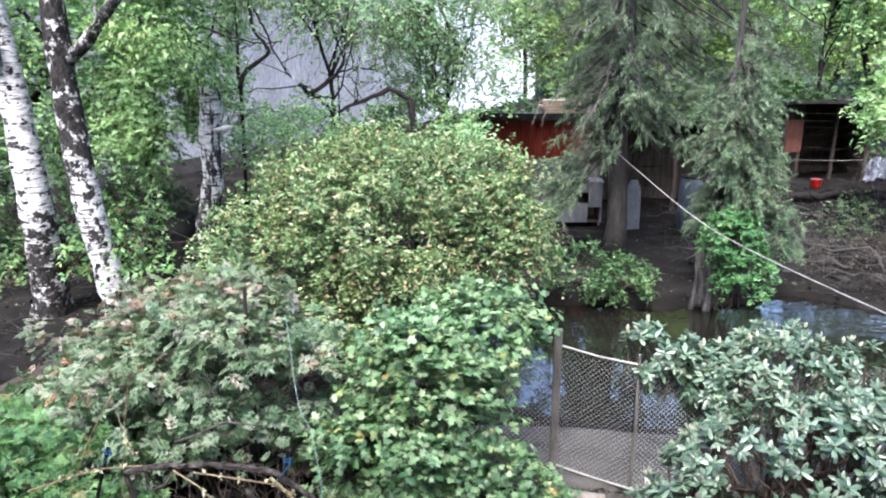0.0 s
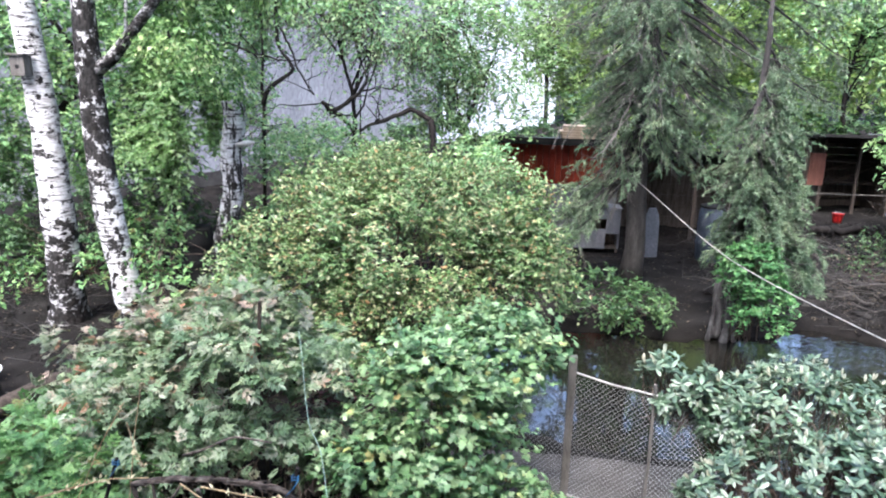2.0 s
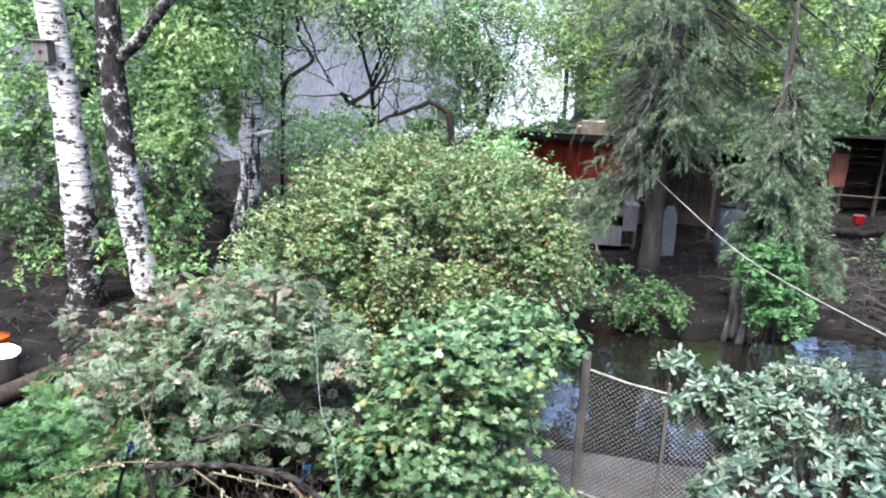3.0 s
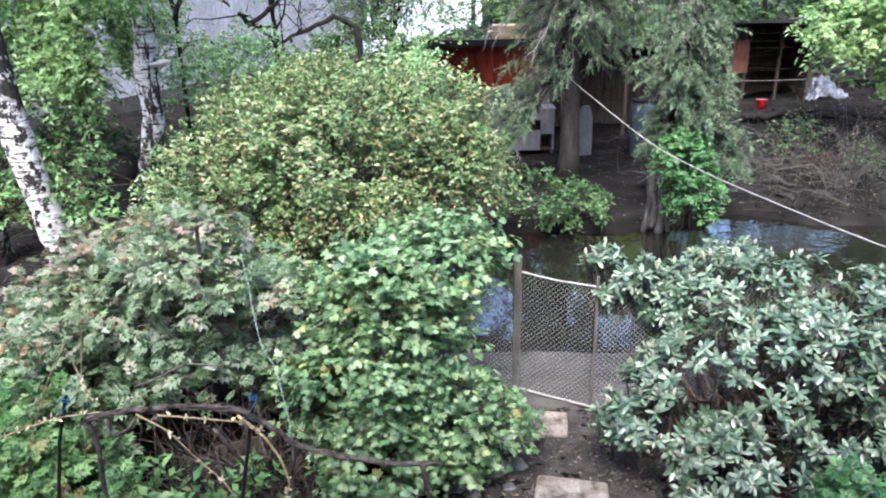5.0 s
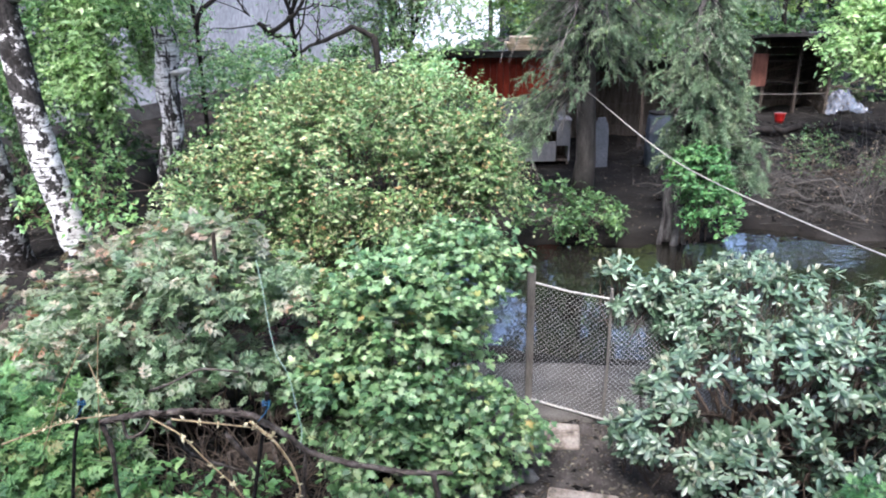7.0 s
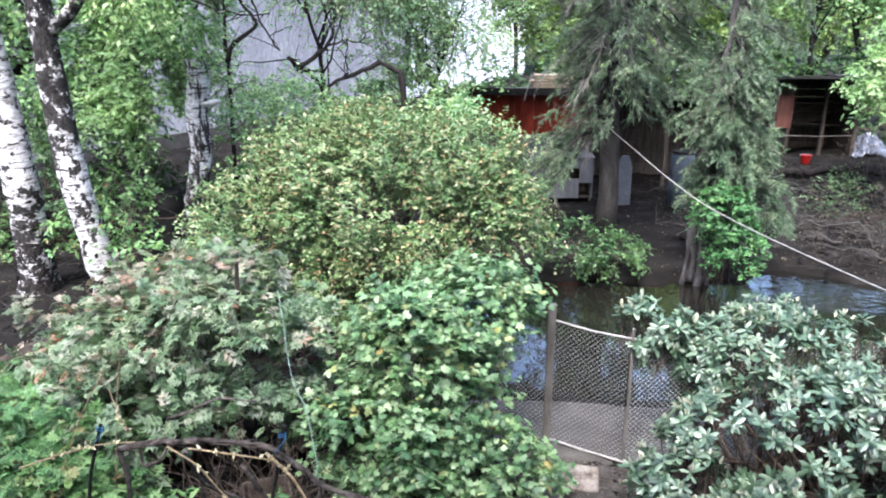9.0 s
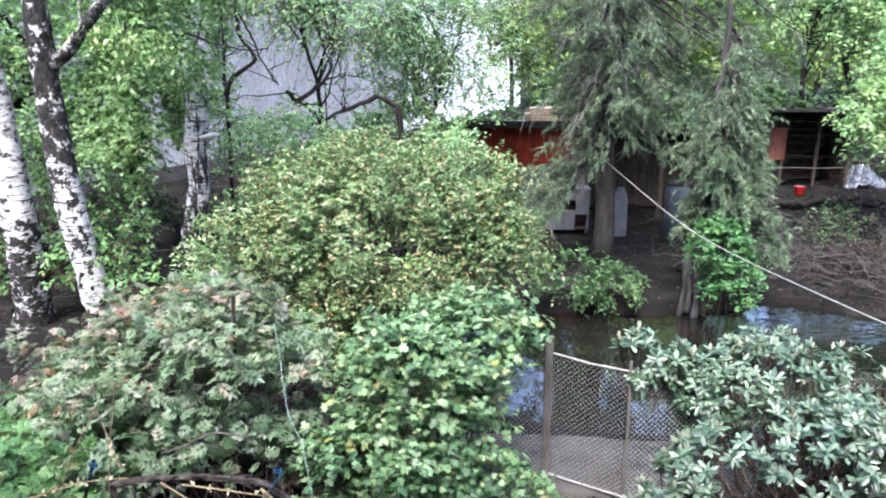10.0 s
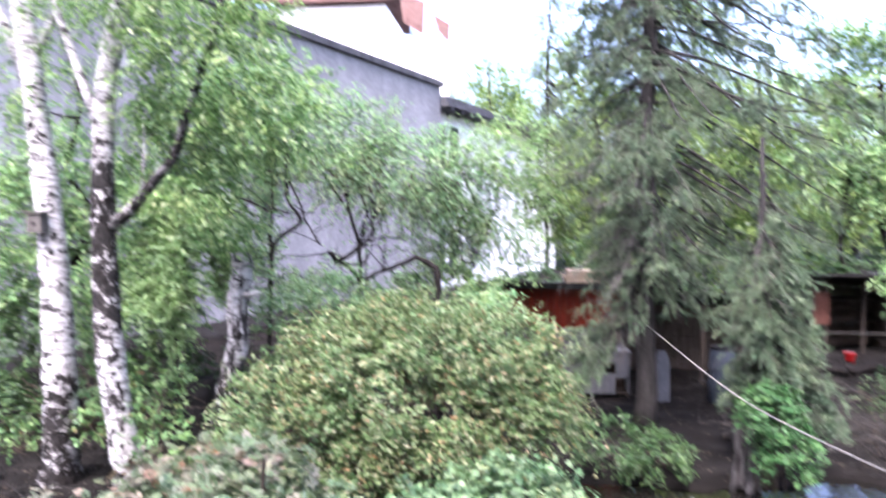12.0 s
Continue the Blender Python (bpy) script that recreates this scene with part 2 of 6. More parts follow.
SLAB = rough_mat("worn_slab", [(0.35, (0.0348, 0.0291, 0.0232)), (0.5, (0.117, 0.0992, 0.0812)), (0.7, (0.192, 0.174, 0.151))], 7, 0.9, (1, 1, 1), 50, 0.6, 0.01, piece=0.15)
STONE = rough_mat("field_stone", [(0.3, (0.0744, 0.0682, 0.062)), (0.7, (0.161, 0.155, 0.143))], 5, 0.85, (1, 1, 1), 35, 0.6, 0.02)
DARK_STONE = rough_mat("mossy_stone", [(0.3, (0.009, 0.0085, 0.0075)), (0.7, (0.034, 0.032, 0.028))], 5, 0.9, (1, 1, 1), 35, 0.6, 0.02)
HOUSE_GREY = rough_mat("grey_render", [(0.3, (0.165, 0.165, 0.169)), (0.55, (0.221, 0.221, 0.225)), (0.68, (0.292, 0.292, 0.292))], 0.3, 0.9, (1, 1, 0.6), 9, 0.2, 0.02)
HOUSE_WHITE = rough_mat("white_render", [(0.3, (0.80, 0.80, 0.79)), (0.7, (0.88, 0.88, 0.87))], 0.5, 0.85, (1, 1, 0.5), 12, 0.2, 0.02)
OWN_WALL = rough_mat("pale_plaster", [(0.3, (0.248, 0.242, 0.229)), (0.7, (0.31, 0.304, 0.285))], 0.8, 0.9, (1, 1, 1), 15, 0.2, 0.02)
ROOF_RED = rough_mat("red_roof_tiles", [(0.3, (0.0868, 0.0452, 0.0384)), (0.7, (0.15, 0.098, 0.0856))], 1.2, 0.8, (1, 1, 1), 9, 0.4, 0.04)
ROOF_DARK = rough_mat("dark_eave_boards", [(0.3, (0.0434, 0.0434, 0.0465)), (0.7, (0.093, 0.093, 0.0992))], 2, 0.8, (1, 1, 1), 12, 0.3, 0.02)
RED_PAINT = rough_mat("red_painted_boards", [(0.3, (0.0818, 0.00992, 0.00465)), (0.7, (0.134, 0.0186, 0.0093))], 2.5, 0.7, (3, 3, 0.5), 30, 0.4, 0.01, piece=0.18)
GREY_PAINT = rough_mat("grey_painted_boards", [(0.3, (0.0651, 0.067, 0.0738)), (0.7, (0.117, 0.12, 0.126))], 2.5, 0.75, (3, 3, 0.5), 30, 0.4, 0.01, piece=0.12)
BARREL_BLUE = rough_mat("faded_blue_plastic", [(0.3, (0.026, 0.034, 0.046)), (0.7, (0.055, 0.066, 0.084))], 3, 0.6, (1, 1, 1), 25, 0.2, 0.01)
PALE_SHEET = rough_mat("pale_blue_grey_sheet", [(0.3, (0.0558, 0.0614, 0.0707)), (0.7, (0.0885, 0.093, 0.102))], 3, 0.6, (1, 1, 1), 25, 0.2, 0.01)
FELT = rough_mat("roofing_felt", [(0.3, (0.0093, 0.0093, 0.0093)), (0.7, (0.0232, 0.0224, 0.0215))], 2, 1.0, (1, 1, 1), 40, 0.6, 0.01, spec=0.03)
FADED_RED = rough_mat("faded_red_brown_paint", [(0.3, (0.0527, 0.0217, 0.0155)), (0.7, (0.105, 0.0465, 0.0341))], 3, 0.85, (3, 3, 0.6), 35, 0.5, 0.01)
OLD_WOOD = rough_mat("weathered_dark_wood", [(0.3, (0.0188, 0.0146, 0.0115)), (0.7, (0.0645, 0.0519, 0.0417))], 4, 0.9, (4, 4, 0.6), 40, 0.7, 0.015, piece=0.25)
POST_WOOD = rough_mat("grey_post_wood", [(0.3, (0.0524, 0.0484, 0.0423)), (0.7, (0.109, 0.101, 0.0905))], 5, 0.9, (3, 3, 0.5), 40, 0.6, 0.01)
RUST = rough_mat("rusty_steel", [(0.3, (0.0372, 0.0186, 0.0112)), (0.7, (0.093, 0.0527, 0.031))], 8, 0.8, (1, 1, 1), 50, 0.4, 0.005, metal=0.3)
WIRE = rough_mat("galvanised_wire", [(0.3, (0.223, 0.223, 0.217)), (0.7, (0.322, 0.322, 0.316))], 9, 0.5, (1, 1, 1), 50, 0.1, 0.002, metal=0.3)
ROPE = rough_mat("pale_cable", [(0.3, (0.149, 0.146, 0.13)), (0.7, (0.236, 0.229, 0.211))], 9)
TWINE = rough_mat("green_white_twine", [(0.3, (0.0992, 0.161, 0.136)), (0.7, (0.198, 0.26, 0.223))], 14)
TIE_BLUE = rough_mat("blue_plastic", [(0.3, (0.00894, 0.0402, 0.0894)), (0.7, (0.0223, 0.0804, 0.143))], 14, 0.6)
RED_PLASTIC = rough_mat("red_plastic", [(0.3, (0.167, 0.00595, 0.00595)), (0.7, (0.223, 0.0124, 0.00992))], 5, 0.4, fine=20, bump=0.05)
ORANGE_PLASTIC = rough_mat("orange_plastic", [(0.3, (0.403, 0.0682, 0.0093)), (0.7, (0.496, 0.112, 0.0248))], 5, 0.45, fine=20, bump=0.05)
WHITE_PAINT = rough_mat("white_enamel", [(0.3, (0.66, 0.67, 0.66)), (0.7, (0.8, 0.8, 0.79))], 5, 0.4, fine=20, bump=0.05)
BUD = rough_mat("cream_buds", [(0.3, (0.31, 0.279, 0.155)), (0.7, (0.422, 0.384, 0.26))], 20)
FUNGUS = rough_mat("pale_bracket", [(0.3, (0.26, 0.248, 0.223)), (0.7, (0.372, 0.36, 0.329))], 9)
TARP = rough_mat("shiny_plastic_sheet", [(0.3, (0.0268, 0.0338, 0.0493)), (0.7, (0.084, 0.0945, 0.119))], 3, 0.25, (1, 1, 1), 18, 0.3, 0.02, spec=0.6)
TAN = rough_mat("tan_boards", [(0.3, (0.20, 0.155, 0.105)), (0.7, (0.32, 0.265, 0.20))], 3, 0.9)


def glass_mat():
    m, n, l, b = shader("window_glass", 0.06, 0.6)
    t = noise_node(n, l, 0.6)
    r = ramp_node(n, [(0.3, (0.03, 0.035, 0.04)), (0.7, (0.07, 0.08, 0.09))])
    l.new(t.outputs["Fac"], r.inputs["Fac"])
    l.new(r.outputs["Color"], b.inputs["Base Color"])
    return m


def water_mat():
    m, n, l, b = shader("pond_water", 0.03, 0.9)
    b.inputs["IOR"].default_value = 1.55
    b.inputs["Specular IOR Level"].default_value = 1.0
    t = noise_node(n, l, 1.2, 3.0)
    r = ramp_node(n, [(0.3, (0.003, 0.003, 0.0025)), (0.7, (0.009, 0.008, 0.006))])
    l.new(t.outputs["Fac"], r.inputs["Fac"])
    l.new(r.outputs["Color"], b.inputs["Base Color"])
    w = noise_node(n, l, 6.0, 1.5, 0.45, (1, 1.6, 1))
    calm = noise_node(n, l, 0.45, 2.0)
    c = ramp_node(n, [(0.45, (0.05, 0.05, 0.05)), (0.6, (1, 1, 1))])
    l.new(calm.outputs["Fac"], c.inputs["Fac"])
    h = mixed(n, l, 1.0, w.outputs["Color"], c.outputs["Color"], "MULTIPLY")
    bumped(n, l, b, h, 0.5, 0.02)
    return m


GLASS, WATER = glass_mat(), water_mat()

# ---- mesh helpers ----


class Geo:
    """Gathers vertices and faces for one mesh."""

    def __init__(self):
        self.v, self.f, self.n = [], {}, 0

    def add(self, v, f):
        v, f = np.asarray(v, float), np.asarray(f, int)
        self.v.append(v)
        self.f.setdefault(f.shape[1], []).append(f + self.n)
        self.n += len(v)
        return self

    def tube(self, pts, radii, sides=6):
        pts = np.asarray(pts, float)
        k = len(pts)
        radii = np.broadcast_to(np.asarray(radii, float), (k,))
        d = np.gradient(pts, axis=0)
        d /= np.linalg.norm(d, axis=1, keepdims=True) + 1e-9
        ref = np.array([0.0, 0, 1]) if abs(d[:, 2]).mean() < 0.85 else np.array([1.0, 0, 0])
        a = np.cross(d, ref)
        a /= np.linalg.norm(a, axis=1, keepdims=True) + 1e-9
        b = np.cross(d, a)
        ang = np.arange(sides) * 2 * np.pi / sides
        ring = pts[:, None] + radii[:, None, None] * (a[:, None] * np.cos(ang)[None, :, None] + b[:, None] * np.sin(ang)[None, :, None])
        i = np.arange(k - 1)[:, None] * sides
        j = np.arange(sides)[None]
        q = np.stack([i + j, i + (j + 1) % sides, i + sides + (j + 1) % sides, i + sides + j], -1).reshape(-1, 4)
        self.add(ring.reshape(-1, 3), q)
        for end, order in ((0, slice(None, None, -1)), (k - 1, slice(None))):
            self.f.setdefault(sides, []).append((self.n - k * sides + end * sides + np.arange(sides))[order][None])
        return self

    def box(self, lo, hi, turn=0.0, jit=0.0, about=None):
        lo, hi = np.array(lo, float), np.array(hi, float)
        v = np.array([[x, y, z] for x in (0, 1) for y in (0, 1) for z in (0, 1)], float) * (hi - lo) + lo
        if jit:
            v += RNG.uniform(-jit, jit, v.shape)
        if turn:
            c = (lo + hi) / 2 if about is None else np.array(about, float)
            ca, sa = math.cos(turn), math.sin(turn)
            p = v - c
            v = np.stack([p[:, 0] * ca - p[:, 1] * sa, p[:, 0] * sa + p[:, 1] * ca, p[:, 2]], 1) + c
        return self.add(v, [[0, 1, 3, 2], [4, 6, 7, 5], [0, 4, 5, 1], [2, 3, 7, 6], [0, 2, 6, 4], [1, 5, 7, 3]])

    def mesh(self, name, smooth=False):
        me = bpy.data.meshes.new(name)
        v = np.concatenate(self.v) if self.v else np.zeros((0, 3))
        me.vertices.add(len(v))
        me.vertices.foreach_set("co", v.astype(np.float32).ravel())
        loops, starts, totals, at = [], [], [], 0
        for k, blocks in self.f.items():
            f = np.concatenate(blocks)
            loops.append(f.ravel())
            starts.append(at + k * np.arange(len(f)))
            totals.append(np.full(len(f), k))
            at += f.size
        loops, starts = np.concatenate(loops), np.concatenate(starts)
        me.loops.add(len(loops))
        me.loops.foreach_set("vertex_index", loops.astype(np.int32))
        me.polygons.add(len(starts))
        me.polygons.foreach_set("loop_start", starts.astype(np.int32))
        me.polygons.foreach_set("use_smooth", np.full(len(starts), smooth))
        me.update(calc_edges=True)
        me.validate()
        return me


RNG = np.random.default_rng(11)


def thing(name, at, label, category, group="", kind=""):
    ob = new(name)
    ob.location = at
    ob.empty_display_size = 0.1
    return tagged(ob, label, category, group, kind)


def part(name, geo, material, parent, label="", smooth=False, kind=""):
    """Links a Geo (in the parent's own space) as one mesh under a thing or a part."""
    me = geo.mesh(name, smooth) if isinstance(geo, Geo) else geo
    if not me.materials:
        me.materials.append(material)
    ob = new(name, me)
    ob.parent = parent
    return tagged(ob, label, kind=kind)


def bevelled(ob, width=0.01):
    b = ob.modifiers.new("bevel", "BEVEL")
    b.width, b.segments, b.limit_method = width, 2, "ANGLE"
    return ob


def unit(v):
    return v / (np.linalg.norm(v, axis=-1, keepdims=True) + 1e-9)


def frames(d, n):
    """Turns with y along d and z near n."""
    y = unit(d)
    x = unit(np.cross(y, n))
    return np.stack([x, y, np.cross(x, y)], -1)


def lumps(p, size, seed):
    """Smooth noise of about -1 to 1."""
    r = np.random.default_rng(seed)
    k, ph = r.normal(size=(7, 3)) * 2.2 / size, r.uniform(0, 6.28, 7)
    return np.sin(p @ k.T + ph).mean(1) * 1.7


def small_leaf(width=0.55, fold=0.25, curl=0.12):
    """Two halves, folded along the midrib."""
    w = width / 2
    v = np.array([[0, 0, 0], [0, 1, -curl], [-w, 0.42, fold * w], [w, 0.42, fold * w]], float)
    return v, np.array([[0, 1, 2], [0, 3, 1]])


def long_leaf(width=0.34, curl=0.16):
    """A stiff elliptic leaf with its margins turned down."""
    rows, prof = (0, 0.18, 0.5, 0.8, 1.0), (0.1, 0.72, 1.0, 0.85, 0.3)
    v = []
    for t, p in zip(rows, prof):
        z = 0.05 * t - curl * t * t
        v += [[-width / 2 * p, t, z - 0.035 * p], [0, t, z], [width / 2 * p, t, z - 0.035 * p]]
    f = []
    for i in range(4):
        f += [[3 * i, 3 * i + 1, 3 * i + 4, 3 * i + 3], [3 * i + 1, 3 * i + 2, 3 * i + 5, 3 * i + 4]]
    return np.array(v, float), np.array(f)


def lobed_leaf():
    """A five-lobed leaf on a short stalk."""
    out = [(0.05, 0.18), (0.42, 0.08), (0.28, 0.33), (0.61, 0.56), (0.22, 0.62), (0.26, 0.86), (0, 1.07)]
    pts = [(x, y) for x, y in out] + [(-x, y) for x, y in out[-2::-1]]
    v = [[0, 0.36, 0.05]] + [[x, y, -0.25 * x * x - 0.12 * (y - 0.4) ** 2 + 0.03 * (i % 2)] for i, (x, y) in enumerate(pts)]
    n = len(pts)
    f = [[0, i, i + 1] for i in range(1, n)] + [[0, n, 1]]
    v += [[0.012, 0.0, 0], [-0.012, 0.0, 0]]
    f += [[n + 1, 1, n], [n + 1, n, n + 2]]
    return np.array(v, float), np.array(f)


def compound_leaf(pairs=3):
    """Pairs of leaflets and one at the tip, all joined to one stalk."""
    v0, f0 = small_leaf(0.56, 0.2, 0.1)
    vs, fs = [np.array([[0.008, 0, 0], [-0.008, 0, 0], [0, 0.66, -0.06]])], [np.array([[0, 2, 1]])]
    n = 3
    spots = [(0.22 + 0.6 * k / pairs, side * radians(62), 0.36 + 0.05 * (k == 1)) for k in range(pairs) for side in (-1, 1)] + [(0.62, 0.0, 0.42)]
    for t, a, size in spots:
        x, y = v0[:, 0] * size, v0[:, 1] * size
        vs.append(np.stack([x * math.cos(a) + y * math.sin(a), -x * math.sin(a) + y * math.cos(a) + t, v0[:, 2] * size - 0.12 * t * t], 1))
        fs += [f0 + n, np.array([[0, n, 1]])]
        n += len(v0)
    return np.concatenate(vs), np.concatenate(fs)


def cloud(geo, template, pos, turns, size):
    v, f = template
    n = len(pos)
    w = np.einsum("nij,kj->nki", turns, v) * np.asarray(size).reshape(-1, 1, 1) + pos[:, None]
    geo.add(w.reshape(-1, 3), (f[None] + len(v) * np.arange(n)[:, None, None]).reshape(-1, f.shape[1]))
    return geo


def hull_points(rng, hulls, n, seed, shell=0.2, bump=0.22, size=0.6, gap=-2.0, low=-0.75, tier=1.0):
    """Points near the skin of a union of lumpy ellipsoids, with the way out."""
    h = np.array(hulls, float)
    wt = h[:, 3] * h[:, 4] + h[:, 3] * h[:, 5] + h[:, 4] * h[:, 5]
    pick = rng.choice(len(h), n * 3, p=wt / wt.sum())
    d = unit(rng.normal(size=(n * 3, 3)))
    u = 1 - np.abs(rng.normal(0, shell, n * 3))
    c, r = h[pick, :3], h[pick, 3:]
    p = c + d * r * u[:, None]
    p = c + (p - c) * (1 + bump * lumps(p, size * 1.6, seed))[:, None]
    out = unit(d / r)
    keep = (d[:, 2] > low) & (p[:, 2] > 0.03) & (u > 0.1)
    for i in range(len(h)):
        q = np.linalg.norm((p - h[i, :3]) / h[i, 3:], axis=1)
        keep &= (q > 0.62) | (pick == i)
    keep &= lumps(p * [1, 1, tier], size, seed + 1) > gap
    p, out = p[keep][:n], out[keep][:n]
    return p, out


def sprays(rng, p, out, per, length, up, wild, droop):
    """Twigs that start at p: twig points (n, 4, 3), then leaf places, ways and normals."""
    n = len(p)
    d = unit(out + np.array([0, 0, up]) + rng.normal(size=(n, 3)) * wild)
    ln = length * rng.uniform(0.6, 1.3, n)
    ts = np.linspace(0, 1, 4)
    line = p[:, None] + d[:, None] * (ln[:, None] * ts)[:, :, None]
    line[:, :, 2] -= droop * ln[:, None] * ts**2
    t = (np.arange(per) + rng.uniform(0.2, 1.0, (n, per))) / per
    q = p[:, None] + d[:, None] * (ln[:, None] * t)[:, :, None]
    q[:, :, 2] -= droop * ln[:, None] * t**2
    side = unit(np.cross(d, np.array([0, 0, 1.0])) + 1e-3)
    sgn = np.where(np.arange(per) % 2 == 0, 1.0, -1.0)
    way = d[:, None] * 0.5 + side[:, None] * sgn[None, :, None] + rng.normal(size=(n, per, 3)) * 0.5
    way[:, :, 2] -= 0.25
    nor = np.array([0, 0, 1.0]) + 0.5 * out[:, None] + rng.normal(size=(n, per, 3)) * 0.45
    return line, q.reshape(-1, 3), way.reshape(-1, 3), nor.reshape(-1, 3)


def bent(rng, a, b, k=6, sag=0.1):
    """A crooked line from a to b."""
    a, b = np.asarray(a, float), np.asarray(b, float)
    t = np.linspace(0, 1, k)[:, None]
    ln = np.linalg.norm(b - a)
    j = rng.normal(size=(k, 3)) * ln * 0.035
    j[0] = j[-1] = 0
    return a + (b - a) * t + j + np.array([0, 0, sag * ln]) * (t * (1 - t)) * 2


def curve(pts, k=24):
    pts = np.array(pts, float)
    t = np.linspace(0, len(pts) - 1, k)
    f = np.stack([np.interp(t, np.arange(len(pts)), pts[:, c]) for c in range(3)], 1)
    for c in range(3):
        f[1:-1, c] = (f[:-2, c] + 2 * f[1:-1, c] + f[2:, c]) / 4
    return f


def twig_strips(geo, lines, r):
    """Thin three-sided twigs."""
    lines = lines[:, ::3] if lines.shape[1] == 4 and len(lines) > 250 else lines
    n, k = lines.shape[:2]
    d = unit(lines[:, -1] - lines[:, 0])
    a = unit(np.cross(d, np.array([0.3, 0.2, 1.0])))
    b = np.cross(d, a)
    ang = np.arange(3) * 2 * np.pi / 3
    ring = a[:, None] * np.cos(ang)[None, :, None] + b[:, None] * np.sin(ang)[None, :, None]
    taper = r * np.linspace(1, 0.35, k)
    v = lines[:, :, None] + ring[:, None] * taper[None, :, None, None]
    i, j = np.arange(k - 1)[:, None] * 3, np.arange(3)[None]
    q = np.stack([i + j, i + (j + 1) % 3, i + 3 + (j + 1) % 3, i + 3 + j], -1).reshape(-1, 4)
    geo.add(v.reshape(-1, 3), (q[None] + 3 * k * np.arange(n)[:, None, None]).reshape(-1, 4))


def place_pieces(name, template, material, parent, pos, turns, size):
    """Alike pieces, objects of their own on one mesh."""
    me = Geo().add(*template).mesh(name)
    me.materials.append(material)
    for p, t, s in zip(pos, turns, size):
        ob = new(name, me)
        ob.parent = parent
        m = Matrix([[*(t[i] * s), p[i]] for i in range(3)] + [[0, 0, 0, 1]])
        ob.matrix_local = m


def shrub(name, label, base, hulls, n, per, leaf, size, template, material, seed, length=0.22, up=0.5, wild=0.45, droop=0.15,
          limbs=14, limb_r=0.018, twig_r=0.003, shell=0.22, bump=0.22, lump=0.6, gap=-2.0, wood=TWIG, pieces=None, near=None, category="shrub", low=-0.75, tier=1.0):
    rng = np.random.default_rng(seed)
    top = thing(name, base, label, category)
    base = np.array(base, float)
    p, out = hull_points(rng, hulls, n, seed, shell, bump, lump, gap, low, tier)
    p -= base
    line, q, way, nor = sprays(rng, p, out, per, length, up, wild, droop)
    turns = frames(way, nor)
    sz = leaf * rng.uniform(1 - size, 1 + size, len(q))
    keep = q[:, 2] + base[2] > 0.02
    q, turns, sz = q[keep], turns[keep], sz[keep]
    if pieces:
        close = near(q + base)
        some = rng.permutation(np.flatnonzero(close))[:300]
        place_pieces("leaf", template, pieces, top, q[some], turns[some], sz[some])
        rest = np.ones(len(q), bool)
        rest[some] = False
        q, turns, sz = q[rest], turns[rest], sz[rest]
    part("foliage", cloud(Geo(), template, q, turns, sz), material, top, kind="stuff")
    g = Geo()
    twig_strips(g, line, twig_r)
    part("twig_mass", g, wood, top, kind="stuff")
    for i in rng.choice(len(p), min(limbs * 2, len(p)), replace=False):
        st = np.array([*rng.normal(0, 0.12, 2), 0.0])
        part("stem", Geo().tube(bent(rng, st, p[i], 6, 0.12), np.linspace(limb_r, limb_r * 0.3, 6) * rng.uniform(0.6, 1.3), 6), wood, top, smooth=True)
    return top


def tree(name, label, base, height, radius, crown, n, per, leaf, template, material, seed, bark=BARK, length=0.5, lean=(0, 0), limbs=16,
         droop=0.35, gap=-0.25, lump=0.9, up=0.2, line=None):
    """A tapered trunk, limbs that reach into the crown and a loose crown of leaves."""
    rng = np.random.default_rng(seed)
    top = thing(name, base, label, "tree")
    base = np.array(base, float)
    pts = bent(rng, (0, 0, -0.1), (lean[0], lean[1], height), 10, 0) if line is None else np.array(line, float) - base
    g = Geo().tube(pts, np.linspace(radius, radius * 0.22, len(pts)) * np.r_[1.25, np.ones(len(pts) - 1)], 14)
    part("trunk", g, bark, top, smooth=True)
    p, out = hull_points(rng, crown, n, seed, 0.35, 0.25, lump, gap, -0.9)
    p -= base
    lines, q, way, nor = sprays(rng, p, out, per, length, up, 0.6, droop)
    part("crown", cloud(Geo(), template, q, frames(way, nor), leaf * rng.uniform(0.65, 1.3, len(q))), material, top)
    g = Geo()
    twig_strips(g, lines, 0.006)
    part("twig_mass", g, TWIG, top, kind="stuff")
    zs = pts[:, 2]
    for i in rng.choice(len(p), min(limbs, len(p)), replace=False):
        t = np.clip(rng.uniform(0.35, 0.92), 0, 1) * zs[-1]
        t = min(t, p[i][2])
        st = np.array([np.interp(t, zs, pts[:, k]) for k in range(3)])
        part("limb", Geo().tube(bent(rng, st, p[i], 6, 0.1), np.linspace(radius * 0.3, radius * 0.05, 6), 7), bark, top, smooth=True)
    return top


OVAL = small_leaf()
LOBED = lobed_leaf()
LONG = long_leaf(0.38)
COMPOUND = compound_leaf()

# ---- ground and water ----


def smooth_step(a, b, x):
    t = np.clip((x - a) / (b - a), 0, 1)
    return t * t * (3 - 2 * t)


POND = (4.6, 8.95, 5.6, 1.95)


def pond_depth(x, y):
    """Below 1 inside the pond."""
    wob = 0.10 * np.sin(1.7 * x + 0.5) + 0.07 * np.sin(3.9 * x) + 0.65 * np.exp(-((x - 5.3) / 0.9) ** 2)
    return np.abs((x - POND[0]) / POND[2]) ** 4 + np.abs((y - POND[1] - wob) / POND[3]) ** 4


